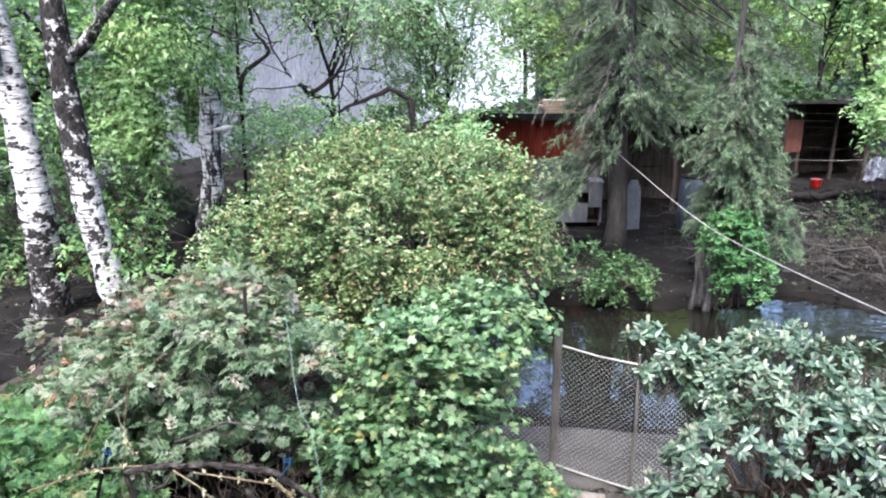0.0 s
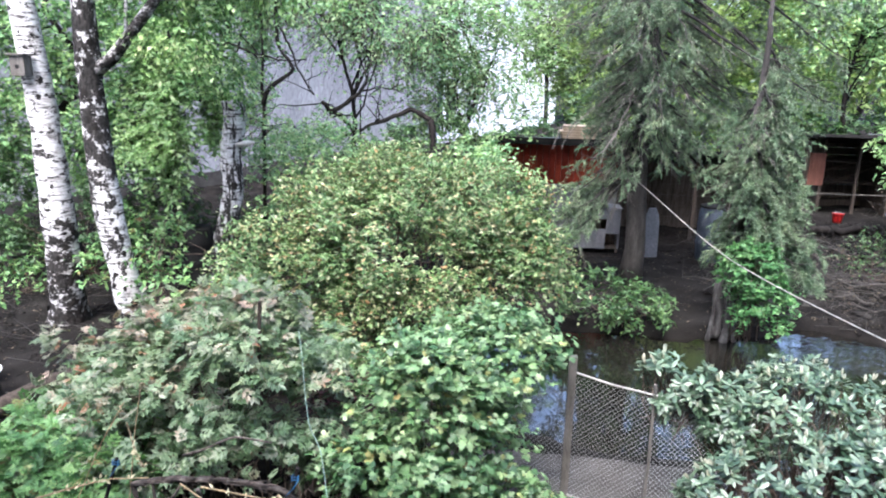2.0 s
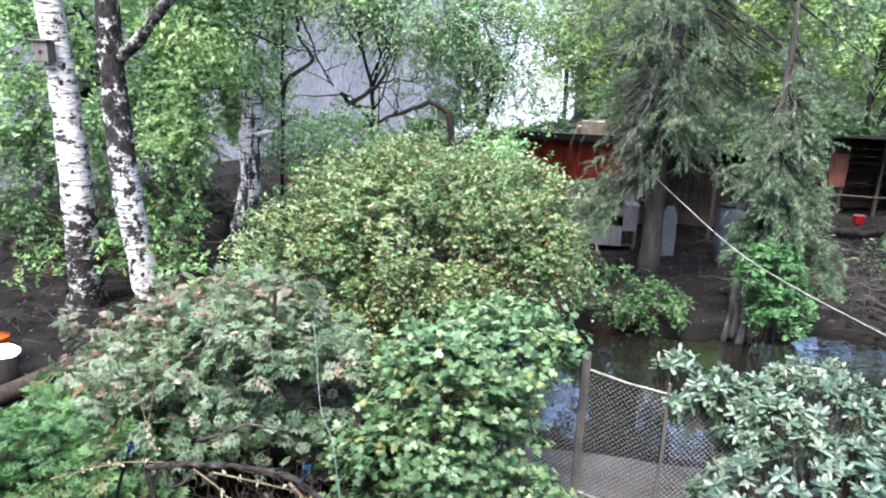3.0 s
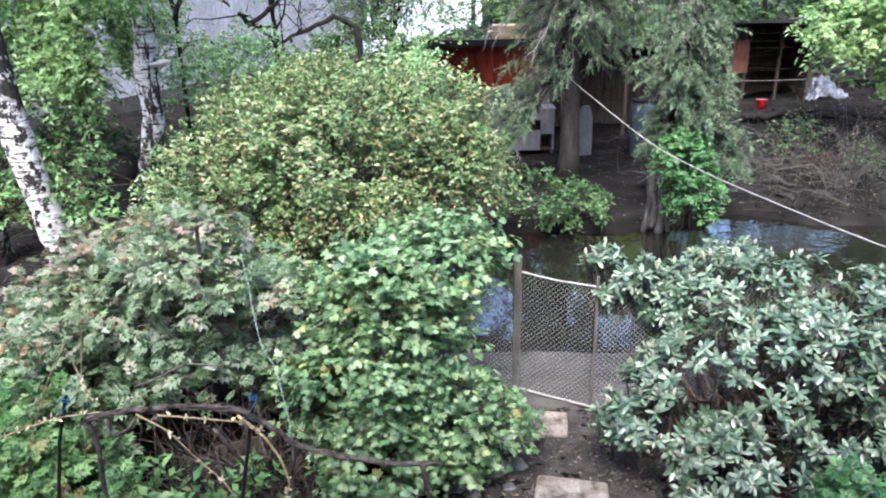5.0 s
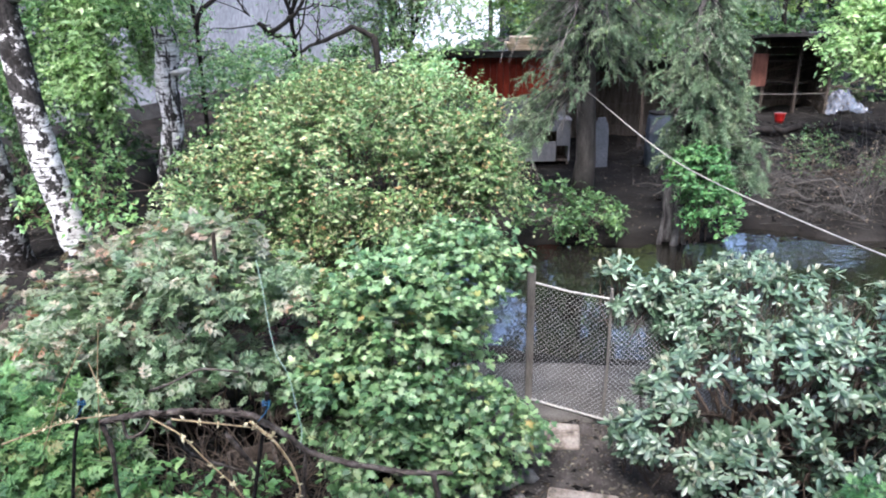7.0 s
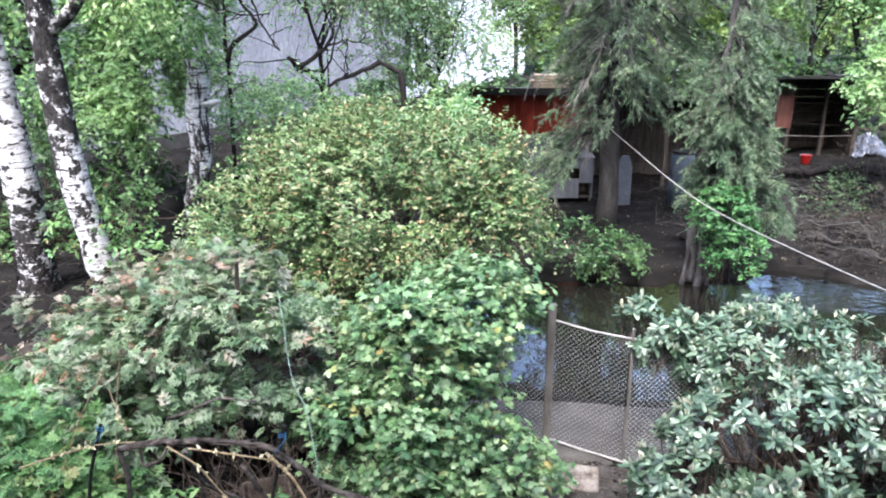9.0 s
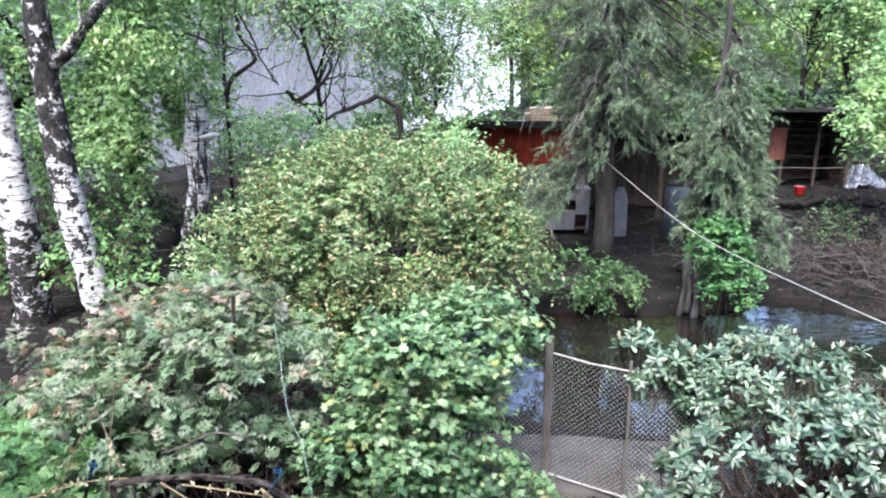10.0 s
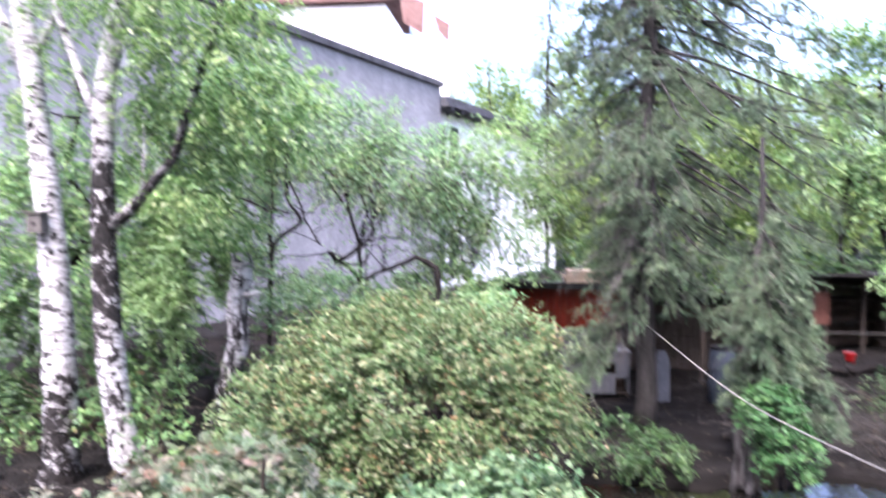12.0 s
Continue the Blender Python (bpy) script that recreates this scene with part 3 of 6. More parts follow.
def ground_height(x, y):
    p = np.stack([np.ravel(x), np.ravel(y), 0 * np.ravel(x)], 1)
    h = (0.035 * lumps(p, 0.9, 5) + 0.02 * lumps(p, 0.25, 6) + 0.05 * lumps(p, 3.0, 7)).reshape(np.shape(x))
    h = h * (0.35 + 0.65 * smooth_step(6.9, 11.5, y) + 0.4 * smooth_step(-2.5, -6, x)).clip(0, 1)
    h = h + 0.05 * smooth_step(10.5, 12, y) * (1 - smooth_step(24, 40, y)) * (lumps(p, 0.35, 8) + lumps(p, 0.7, 9)).reshape(np.shape(x))
    h = h + 0.38 * smooth_step(15.5, 18.4, y) * smooth_step(4.5, 7.5, x)
    d = pond_depth(x, y)
    return h - 0.55 * (1 - smooth_step(0.35, 1.35, d)) - 0.02


def axis(dense_lo, dense_hi, step, far):
    mid = np.arange(dense_lo, dense_hi + step / 2, step)
    out = np.geomspace(step * 2, far, 22)
    return np.r_[(dense_lo - out)[::-1], mid, dense_hi + out]


gx, gy = axis(-15, 15, 0.17, 600), axis(-1, 24, 0.17, 600)
X, Y = np.meshgrid(gx, gy)
Z = ground_height(X, Y)
nx, ny = len(gx), len(gy)
i, j = np.meshgrid(np.arange(nx - 1), np.arange(ny - 1))
quads = np.stack([j * nx + i, j * nx + i + 1, (j + 1) * nx + i + 1, (j + 1) * nx + i], -1).reshape(-1, 4)
me = Geo().add(np.stack([X, Y, Z], -1).reshape(-1, 3), quads).mesh("ground", True)
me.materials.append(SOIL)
ground = tagged(new("ground", me), "trodden garden soil with leaf litter, tree shade put into its colour", "ground", kind="structure")


def at_ground(x, y):
    return float(ground_height(np.array([[float(x)]]), np.array([[float(y)]]))[0, 0])


g = Geo()
th = np.linspace(0, 2 * np.pi, 120, endpoint=False)
ring = np.stack([POND[0] + POND[2] * 1.12 * np.sign(np.cos(th)) * np.abs(np.cos(th)) ** 0.5, POND[1] + POND[3] * 1.45 * np.sign(np.sin(th)) * np.abs(np.sin(th)) ** 0.5, 0 * th - 0.13], 1)
g.add(np.r_[ring, [[POND[0], POND[1], -0.13]]], [[k, (k + 1) % 120, 120] for k in range(120)])
me = g.mesh("water")
me.materials.append(WATER)
tagged(new("water", me), "still dark pond water mirroring sky and trees", "water", kind="structure")

# the trodden path between the beds, sinking into the soil at its edges
px, py = np.linspace(0.1, 2.3, 70), np.linspace(3.3, 5.75, 76)
PX, PY = np.meshgrid(px, py)
rim = np.minimum(np.minimum(PX - 0.1, 2.3 - PX), np.minimum(PY - 3.3, 5.75 - PY))
bumps = lumps(np.stack([PX.ravel(), PY.ravel(), 0 * PX.ravel()], 1), 0.12, 12).reshape(PX.shape)
PZ = ground_height(PX, PY) + 0.034 + 0.007 * bumps - 0.09 * (1 - smooth_step(0.0, 0.22, rim + 0.06 * bumps))
i, j = np.meshgrid(np.arange(69), np.arange(75))
me = Geo().add(np.stack([PX, PY, PZ], -1).reshape(-1, 3), np.stack([j * 70 + i, j * 70 + i + 1, (j + 1) * 70 + i + 1, (j + 1) * 70 + i], -1).reshape(-1, 4)).mesh("path", True)
me.materials.append(PATH_SOIL)
tagged(new("path", me), "trodden brown soil path strewn with litter", "path", kind="structure")

# the concrete apron along the near side of the pond
g = Geo()
ax, ay = np.linspace(-0.9, 4.6, 60), np.linspace(5.62, 7.25, 18)
AX, AY = np.meshgrid(ax, ay)
edge = 0.08 * np.sin(2.1 * AX) + 0.05 * np.sin(5.3 * AX + 1)
AY2 = AY + edge * smooth_step(6.4, 7.2, AY)
AZ = 0.035 - 0.26 * smooth_step(6.55, 7.2, AY) + 0.012 * lumps(np.stack([AX.ravel(), AY.ravel(), 0 * AX.ravel()], 1), 0.4, 3).reshape(AX.shape)
i, j = np.meshgrid(np.arange(59), np.arange(17))
g.add(np.stack([AX, AY2, AZ], -1).reshape(-1, 3), np.stack([j * 60 + i, j * 60 + i + 1, (j + 1) * 60 + i + 1, (j + 1) * 60 + i], -1).reshape(-1, 4))
me = g.mesh("pavement", True)
me.materials.append(CONCRETE)
ap = tagged(new("pavement", me), "grey concrete apron sloping into the pond", "pavement", kind="structure")
sol = ap.modifiers.new("thick", "SOLIDIFY")
sol.thickness, sol.offset = 0.12, -1

# the wall of the house from which the garden is seen
g = Geo().box((-9, -1.3, -0.2), (9, -0.95, 9))
me = g.mesh("wall_south")
me.materials.append(OWN_WALL)
tagged(new("wall_south", me), "plain pale plaster house wall", "wall", kind="structure")

# ---- the buildings beyond the garden ----


def along(a, b, s, out=0.0, z=0.0):
    """A place s metres along the line a-b, out metres in front of it."""
    a, b = np.array(a, float), np.array(b, float)
    d = (b - a) / np.linalg.norm(b - a)
    nrm = np.array([d[1], -d[0]])
    p = a + d * s + nrm * out
    return np.array([p[0], p[1], z])


def slab_on(geo, a, b, s0, s1, z0, z1, o0, o1):
    """A block on the line a-b, from s0 to s1, from z0 to z1, from o0 to o1 in front of it."""
    v = [along(a, b, s, o, z) for s in (s0, s1) for o in (o0, o1) for z in (z0, z1)]
    geo.add(v, [[0, 1, 3, 2], [4, 6, 7, 5], [0, 4, 5, 1], [2, 3, 7, 6], [0, 2, 6, 4], [1, 5, 7, 3]])


def window_on(parent, base, a, b, s0, s1, z0, z1, frame_mat, depth=0.12):
    """A window in a wall on a-b: pane behind a frame with a mullion and a sill."""
    w = Geo()
    for u0, u1, v0, v1 in ((s0, s0 + 0.09, z0, z1), (s1 - 0.09, s1, z0, z1), (s0 + 0.09, s1 - 0.09, z0, z0 + 0.09), (s0 + 0.09, s1 - 0.09, z1 - 0.09, z1), ((s0 + s1) / 2 - 0.04, (s0 + s1) / 2 + 0.04, z0 + 0.09, z1 - 0.09)):
        slab_on(w, a, b, u0, u1, v0, v1, -0.02, 0.05)
    for arr in w.v:
        arr -= base
    win = part("window", w, frame_mat, parent, "grey-framed window")
    pane = Geo()
    slab_on(pane, a, b, s0 + 0.02, s1 - 0.02, z0 + 0.02, z1 - 0.02, -0.012, 0.012)
    for arr in pane.v:
        arr -= base
    part("pane", pane, GLASS, win)
    sill = Geo()
    slab_on(sill, a, b, s0 - 0.08, s1 + 0.08, z0 - 0.07, z0 - 0.004, 0.0, 0.16)
    for arr in sill.v:
        arr -= base
    part("sill", sill, frame_mat, win)


WA, WB, WC = (-14.6, 12.0), (-4.4, 38.0), (3.4, 57.9)
LEN_AB = math.dist(WA, WB)


def grey_house():
    base = np.array([*WA, 0.0])
    top = thing("apartment_house", base, "tall grey rendered house wall behind the garden trees", "house")
    g = Geo()
    slab_on(g, WA, WB, 0, LEN_AB, -0.3, 11.2, -9, 0)
    for arr in g.v:
        arr -= base
    part("wall", g, HOUSE_GREY, top)
    g = Geo()
    slab_on(g, WA, WB, -0.15, LEN_AB + 0.1, 11.204, 11.5, -9.1, 0.18)
    for arr in g.v:
        arr -= base
    part("parapet", g, ROOF_DARK, top)
    g = Geo()
    slab_on(g, WA, WB, 0.0, LEN_AB - 0.1, -0.2, 0.45, 0.003, 0.08)
    for arr in g.v:
        arr -= base
    part("plinth", g, CONCRETE, top)


def white_house():
    base = np.array([*WB, 0.0])
    top = thing("white_house", base, "white rendered house with tall grey windows under dark eaves", "house")
    ln = math.dist(WB, WC)
    g = Geo()
    slab_on(g, WB, WC, 0.05, ln, -0.3, 10.2, -8, -0.6)
    for arr in g.v:
        arr -= base
    part("wall", g, HOUSE_WHITE, top)
    g = Geo()
    slab_on(g, WB, WC, 0.05, ln + 0.8, 10.204, 10.4, -8.4, 0.5)
    slab_on(g, WB, WC, 0.05, ln + 0.8, 10.404, 10.75, -8.4, 0.3)
    for arr in g.v:
        arr -= base
    part("roof", g, ROOF_DARK, top)
    for k in range(17):
        g = Geo()
        slab_on(g, WB, WC, 0.6 + k * 1.2, 0.75 + k * 1.2, 9.95, 10.2, -0.6, 0.45)
        for arr in g.v:
            arr -= base
        part("rafter", g, ROOF_DARK, top)
    f0 = along(WB, WC, 0, -0.6)
    f1 = along(WB, WC, ln, -0.6)
    for s in (0.6, 2.2):
        for z in (1.2, 4.2, 7.2):
            window_on(top, base, f0[:2], f1[:2], s, s + 1.1, z, z + 2.2, ROOF_DARK)


def red_roofed_house():
    at = (-18.8, 66.0, 0.0)
    top = thing("red_roofed_house", at, "far white house with a steep red tiled roof", "house")
    g = Geo().box((-6, -4, -0.3), (6.6, 6, 23.2))
    part("wall", g, HOUSE_WHITE, top)
    g = Geo()
    g.add([[-6.6, -4.8, 23.3], [7.2, -4.8, 23.3], [7.2, 1, 29.0], [-6.6, 1, 29.0], [-6.6, 6.7, 23.3], [7.2, 6.7, 23.3], [-6.6, -4.8, 23.7], [7.2, -4.8, 23.7], [7.2, 1, 29.4], [-6.6, 1, 29.4], [-6.6, 6.7, 23.7], [7.2, 6.7, 23.7]],
          [[0, 1, 2, 3], [3, 2, 5, 4], [6, 9, 8, 7], [9, 10, 11, 8], [0, 6, 7, 1], [4, 5, 11, 10], [0, 3, 9, 6], [3, 4, 10, 9], [1, 7, 8, 2], [2, 8, 11, 5]])
    part("roof", g, ROOF_RED, top)
    for x, z, w, h in ((8.3, 22.4, 1.7, 3.0), (11.4, 21.0, 0.9, 1.7)):
        g = Geo().add([[x, -4.4, z - h / 2 + 0.5], [x + w, -3.9, z - h / 2 - 0.4], [x + w, -3.2, z + h / 2 - 0.4], [x - 0.5, -3.7, z + h / 2 + 0.4],
                       [x, -4.25, z - h / 2 + 0.5], [x + w, -3.75, z - h / 2 - 0.4], [x + w, -3.05, z + h / 2 - 0.4], [x - 0.5, -3.55, z + h / 2 + 0.4]],
                      [[0, 1, 2, 3], [7, 6, 5, 4], [0, 4, 5, 1], [1, 5, 6, 2], [2, 6, 7, 3], [3, 7, 4, 0]])
        part("awning", g, ROOF_RED, top, "tilted dusty red awning")
        part("awning_arm", Geo().tube([(x + w * 0.5, -3.5, z - 0.3), (x + w * 0.3, -3.0, z - 3.4)], 0.09, 6), ROOF_DARK, top)
    part("side_wing", Geo().box((6.61, -3.2, -0.3), (12.2, 3, 18.6)), HOUSE_WHITE, top)


grey_house()
white_house()
red_roofed_house()

# ---- sheds and clutter on the far bank ----


def roof_slab(lo, hi, drop):
    """A roof sheet whose back edge lies lower than its front."""
    g = Geo().box(lo, hi)
    v = g.v[0]
    v[:, 2] -= drop * (v[:, 1] - lo[1]) / (hi[1] - lo[1])
    return g


def red_shed():
    at = (0.9, 17.3, 0.0)
    top = thing("shed", at, "red board shed on a grey base under a felt roof", "shed")
    part("body", roof_slab((-1.4, -0.7, -0.1), (1.6, 1.2, 2.39), 0.4), OLD_WOOD, top)
    for k in range(20):
        x = -1.4 + k * 0.15
        bevelled(part("board", Geo().box((x + 0.005, -0.735, 1.46), (x + 0.145, -0.704, 2.44)), RED_PAINT, top), 0.006)
    for k in range(10):
        x = -1.4 + k * 0.3
        part("panel", Geo().box((x + 0.005, -0.735, 0.0), (x + 0.295, -0.704, 1.45)), GREY_PAINT, top)
    part("roof", roof_slab((-1.6, -1.0, 2.46), (1.85, 1.4, 2.55), 0.5), FELT, top)
    part("fascia", Geo().box((-1.62, -1.04, 2.40), (1.87, -1.004, 2.56)), FELT, top)


def roof_clutter():
    rng = np.random.default_rng(96)
    # Added boards that stand in for a tan lit wall of a far building.
    top = thing("stand_in_boards", (1.55, 16.75, 2.5), "pale tan boards on the shed roof, standing in for a far lit wall", "boards")
    for k in range(6):
        z = -0.03 + 0.062 * k
        x = rng.uniform(-0.06, 0.06)
        bevelled(part("plank", Geo().box((x - 0.45, -0.3, z), (x + 0.42, 0.25, z + 0.056), rng.uniform(-0.05, 0.05), 0.004), TAN, top), 0.005)
    top = thing("board", (0.75, 16.75, 2.45), "pale sheet lying on the shed roof", "board")
    part("sheet", Geo().box((-0.45, -0.4, 0.0), (0.45, 0.5, 0.04), 0.15, 0.01), PALE_SHEET, top)


def kennel():
    at = (2.03, 16.2, 0.0)
    top = thing("hutch", at, "small grey wooden hutch with a dark square opening", "hutch")
    for x0, x1, z0, z1 in ((-0.55, -0.2, 0.05, 1.0), (0.2, 0.52, 0.42, 1.0), (-0.2, 0.2, 0.76, 1.0), (-0.2, 0.2, 0.05, 0.52)):
        bevelled(part("front_panel", Geo().box((x0 + 0.003, -0.2, z0), (x1 - 0.003, -0.165, z1)), GREY_PAINT, top), 0.006)
    part("side_panel", Geo().box((-0.55, -0.16, 0.05), (-0.515, 0.3, 1.0)), GREY_PAINT, top)
    part("side_panel", Geo().box((0.485, -0.16, 0.05), (0.52, 0.3, 1.0)), GREY_PAINT, top)
    part("back_panel", Geo().box((-0.51, 0.27, 0.05), (0.48, 0.3, 1.0)), OLD_WOOD, top)
    part("floor_board", Geo().box((-0.51, -0.16, 0.05), (0.48, 0.26, 0.09)), OLD_WOOD, top)
    part("roof", Geo().box((-0.57, -0.22, 1.004), (0.54, 0.33, 1.03)), GREY_PAINT, top)
    for x in (-0.5, 0.45):
        for y in (-0.15, 0.25):
            part("leg", Geo().box((x, y, -0.1), (x + 0.05, y + 0.05, 0.046)), OLD_WOOD, top)


def leaning_panel():
    top = thing("leaning_board", (3.2, 15.6, 0.0), "pale blue-grey board leaning near the spruce trunk", "board")
    g = Geo()
    n = 8
    zs = np.linspace(0.0, 1.12, n)
    w = np.r_[np.full(n - 2, 0.17), 0.15, 0.08]
    v = np.concatenate([[[-w[k], 0.10 * zs[k], zs[k]], [w[k], 0.10 * zs[k] + 0.05, zs[k]], [w[k], 0.10 * zs[k] + 0.08, zs[k]], [-w[k], 0.10 * zs[k] + 0.03, zs[k]]] for k in range(n)])
    f = [[4 * k + a, 4 * k + (a + 1) % 4, 4 * k + 4 + (a + 1) % 4, 4 * k + 4 + a] for k in range(n - 1) for a in range(4)] + [[3, 2, 1, 0], [4 * n - 4, 4 * n - 3, 4 * n - 2, 4 * n - 1]]
    g.add(v, f)
    part("sheet", g, PALE_SHEET, top, smooth=False)


def barrel():
    top = thing("barrel", (4.5, 15.7, 0.0), "pale blue plastic barrel on the far bank", "barrel")
    zs = np.array([-0.05, 0.05, 0.35, 0.4, 0.45, 0.75, 0.8, 0.85, 1.1, 1.2])
    rs = np.array([0.25, 0.28, 0.29, 0.305, 0.29, 0.29, 0.305, 0.29, 0.28, 0.25])
    part("body", Geo().tube(np.stack([0 * zs, 0 * zs, zs], 1), rs, 24), BARREL_BLUE, top, smooth=True)
    part("lid", Geo().tube([(0, 0, 1.204), (0, 0, 1.24), (0, 0, 1.25)], [0.27, 0.27, 0.2], 24), DARK_BARK, top)


def brown_shed():
    at = (9.15, 20.6, 0.36)
    top = thing("woodshed", at, "dark brown open woodshed with a reddish door panel", "shed")
    for k in range(10):
        z = -0.25 + k * 0.22
        bevelled(part("board", Geo().box((-0.6, 1.1, z + 0.006), (1.2, 1.136, z + 0.214), jit=0.006), OLD_WOOD, top), 0.006)
    part("side_wall", Geo().box((-0.64, -0.3, -0.3), (-0.604, 1.14, 2.1)), OLD_WOOD, top)
    part("side_wall", Geo().box((1.204, -0.3, -0.3), (1.24, 1.14, 2.1)), OLD_WOOD, top)
    part("shelf", Geo().box((-0.6, 0.5, 0.75), (1.2, 1.09, 0.79)), OLD_WOOD, top)
    part("shelf", Geo().box((-0.6, 0.5, 1.35), (1.2, 1.09, 1.39)), OLD_WOOD, top)
    bevelled(part("door", Geo().box((-1.02, -0.5, 0.8), (-0.6, -0.45, 1.7)), FADED_RED, top, "weathered reddish door panel"), 0.008)
    for x, y in ((-1.1, -0.445), (-0.68, -0.445), (0.3, -0.36), (1.2, -0.36)):
        part("post", Geo().box((x, y, -0.36), (x + 0.08, y + 0.08, 2.12)), OLD_WOOD, top)
    part("roof", roof_slab((-1.2, -1.3, 2.2), (1.45, 1.5, 2.28), 0.4), FELT, top)
    for x in (0.1, 0.55):
        part("roof_sheet", Geo().box((x, -1.28, 2.285), (x + 0.36, -1.1, 2.31), 0.1, 0.01), PALE_SHEET, top, "pale sheet lying on the roof")
    part("rail", Geo().tube([(-1.4, -0.7, 0.62), (0.2, -0.7, 0.6), (1.0, -0.7, 0.62)], 0.012, 6), POST_WOOD, top)


def bucket():
    top = thing("bucket", (8.56, 18.9, at_ground(8.56, 18.9) + 0.02), "bright red plastic bucket on the far bank", "bucket")
    g = Geo().tube([(0, 0, 0.0), (0, 0, 0.12), (0, 0, 0.25), (0, 0, 0.27)], [0.1, 0.12, 0.14, 0.155], 20)
    part("body", g, RED_PLASTIC, top, smooth=True)
    a = np.linspace(0, np.pi, 12)
    part("handle", Geo().tube(np.stack([0.15 * np.cos(a), 0.1 * np.sin(a), 0.26 + 0.02 * np.sin(a)], 1), 0.006, 5), WIRE, top)


def log_wall():
    for k in range(7):
        for row in range(2):
            x0 = 6.3 + k * 1.25 + 0.4 * row
            z = at_ground(x0 + 0.6, 17.75) - 0.02 + 0.15 * row
            top = thing("log", (x0, 17.75 + 0.03 * row, z), "dark old log laid along the bank", "log", "logs along the bank")
            part("body", Geo().tube(bent(RNG, (0, 0, 0), (1.22, RNG.uniform(-0.08, 0.08), RNG.uniform(-0.03, 0.03)), 7, 0.01), 0.09 * RNG.uniform(0.85, 1.15, 7), 9), DARK_BARK, top, smooth=True)


def plastic_pile():
    at = (11.0, 20.6, at_ground(11.0, 20.6))
    top = thing("plastic_sheet", at, "crumpled shiny white plastic sheet over a heap", "plastic sheet")
    n = 64
    u, v = np.meshgrid(np.linspace(-1, 1, n), np.linspace(-1, 1, n))
    r2 = u * u + v * v
    p = np.stack([u.ravel(), v.ravel(), 0 * u.ravel()], 1)
    z = 0.6 * np.exp(-1.6 * r2).ravel() - 0.06 + 0.08 * lumps(p, 0.3, 4) + 0.06 * lumps(p, 0.14, 9) + 0.05 * lumps(p, 0.07, 10)
    i, j = np.meshgrid(np.arange(n - 1), np.arange(n - 1))
    g = Geo().add(np.stack([u.ravel() * 0.62, v.ravel() * 0.6, z.clip(-0.1, 2)], 1), np.stack([j * n + i, j * n + i + 1, (j + 1) * n + i + 1, (j + 1) * n + i], -1).reshape(-1, 4))
    part("sheet", g, TARP, top)


def back_shed():
    top = thing("lean_to", (4.4, 18.2, 0.0), "dark open lean-to shed behind the spruces", "shed")
    part("back_wall", Geo().box((-2.1, 0.9, -0.1), (2.3, 0.98, 1.74)), OLD_WOOD, top)
    for x in (-2.1, 0.1, 2.22):
        part("post", Geo().box((x, -0.6, -0.1), (x + 0.09, -0.5, 2.1)), OLD_WOOD, top)
    part("roof", roof_slab((-2.3, -0.9, 2.204), (2.5, 1.1, 2.28), 0.5), FELT, top)
    for k in range(5):
        z = 0.02 + 0.3 * k
        part("board", Geo().box((-2.0, 0.86, z), (2.2, 0.896, z + 0.28), jit=0.01), OLD_WOOD, top)


def dark_barrel(x, y, h, r):
    top = thing("water_barrel", (x, y, 0.0), "dark grey water barrel in the undergrowth", "barrel", "dark barrels")
    zs = np.array([-0.05, 0.0, 0.3, 0.34, 0.38, 0.66, 0.7, 0.74, 0.96, 1.0]) * h
    rs = np.array([0.9, 0.95, 1.0, 1.05, 1.0, 1.0, 1.05, 1.0, 0.97, 0.9]) * r
    part("body", Geo().tube(np.stack([0 * zs, 0 * zs, zs], 1), rs, 22), FELT, top, smooth=True)


back_shed()
dark_barrel(-5.95, 12.3, 1.0, 0.3)
dark_barrel(-5.3, 12.6, 0.9, 0.28)
red_shed()
roof_clutter()
kennel()
leaning_panel()
barrel()
brown_shed()
bucket()
log_wall()
plastic_pile()

# ---- spruces ----


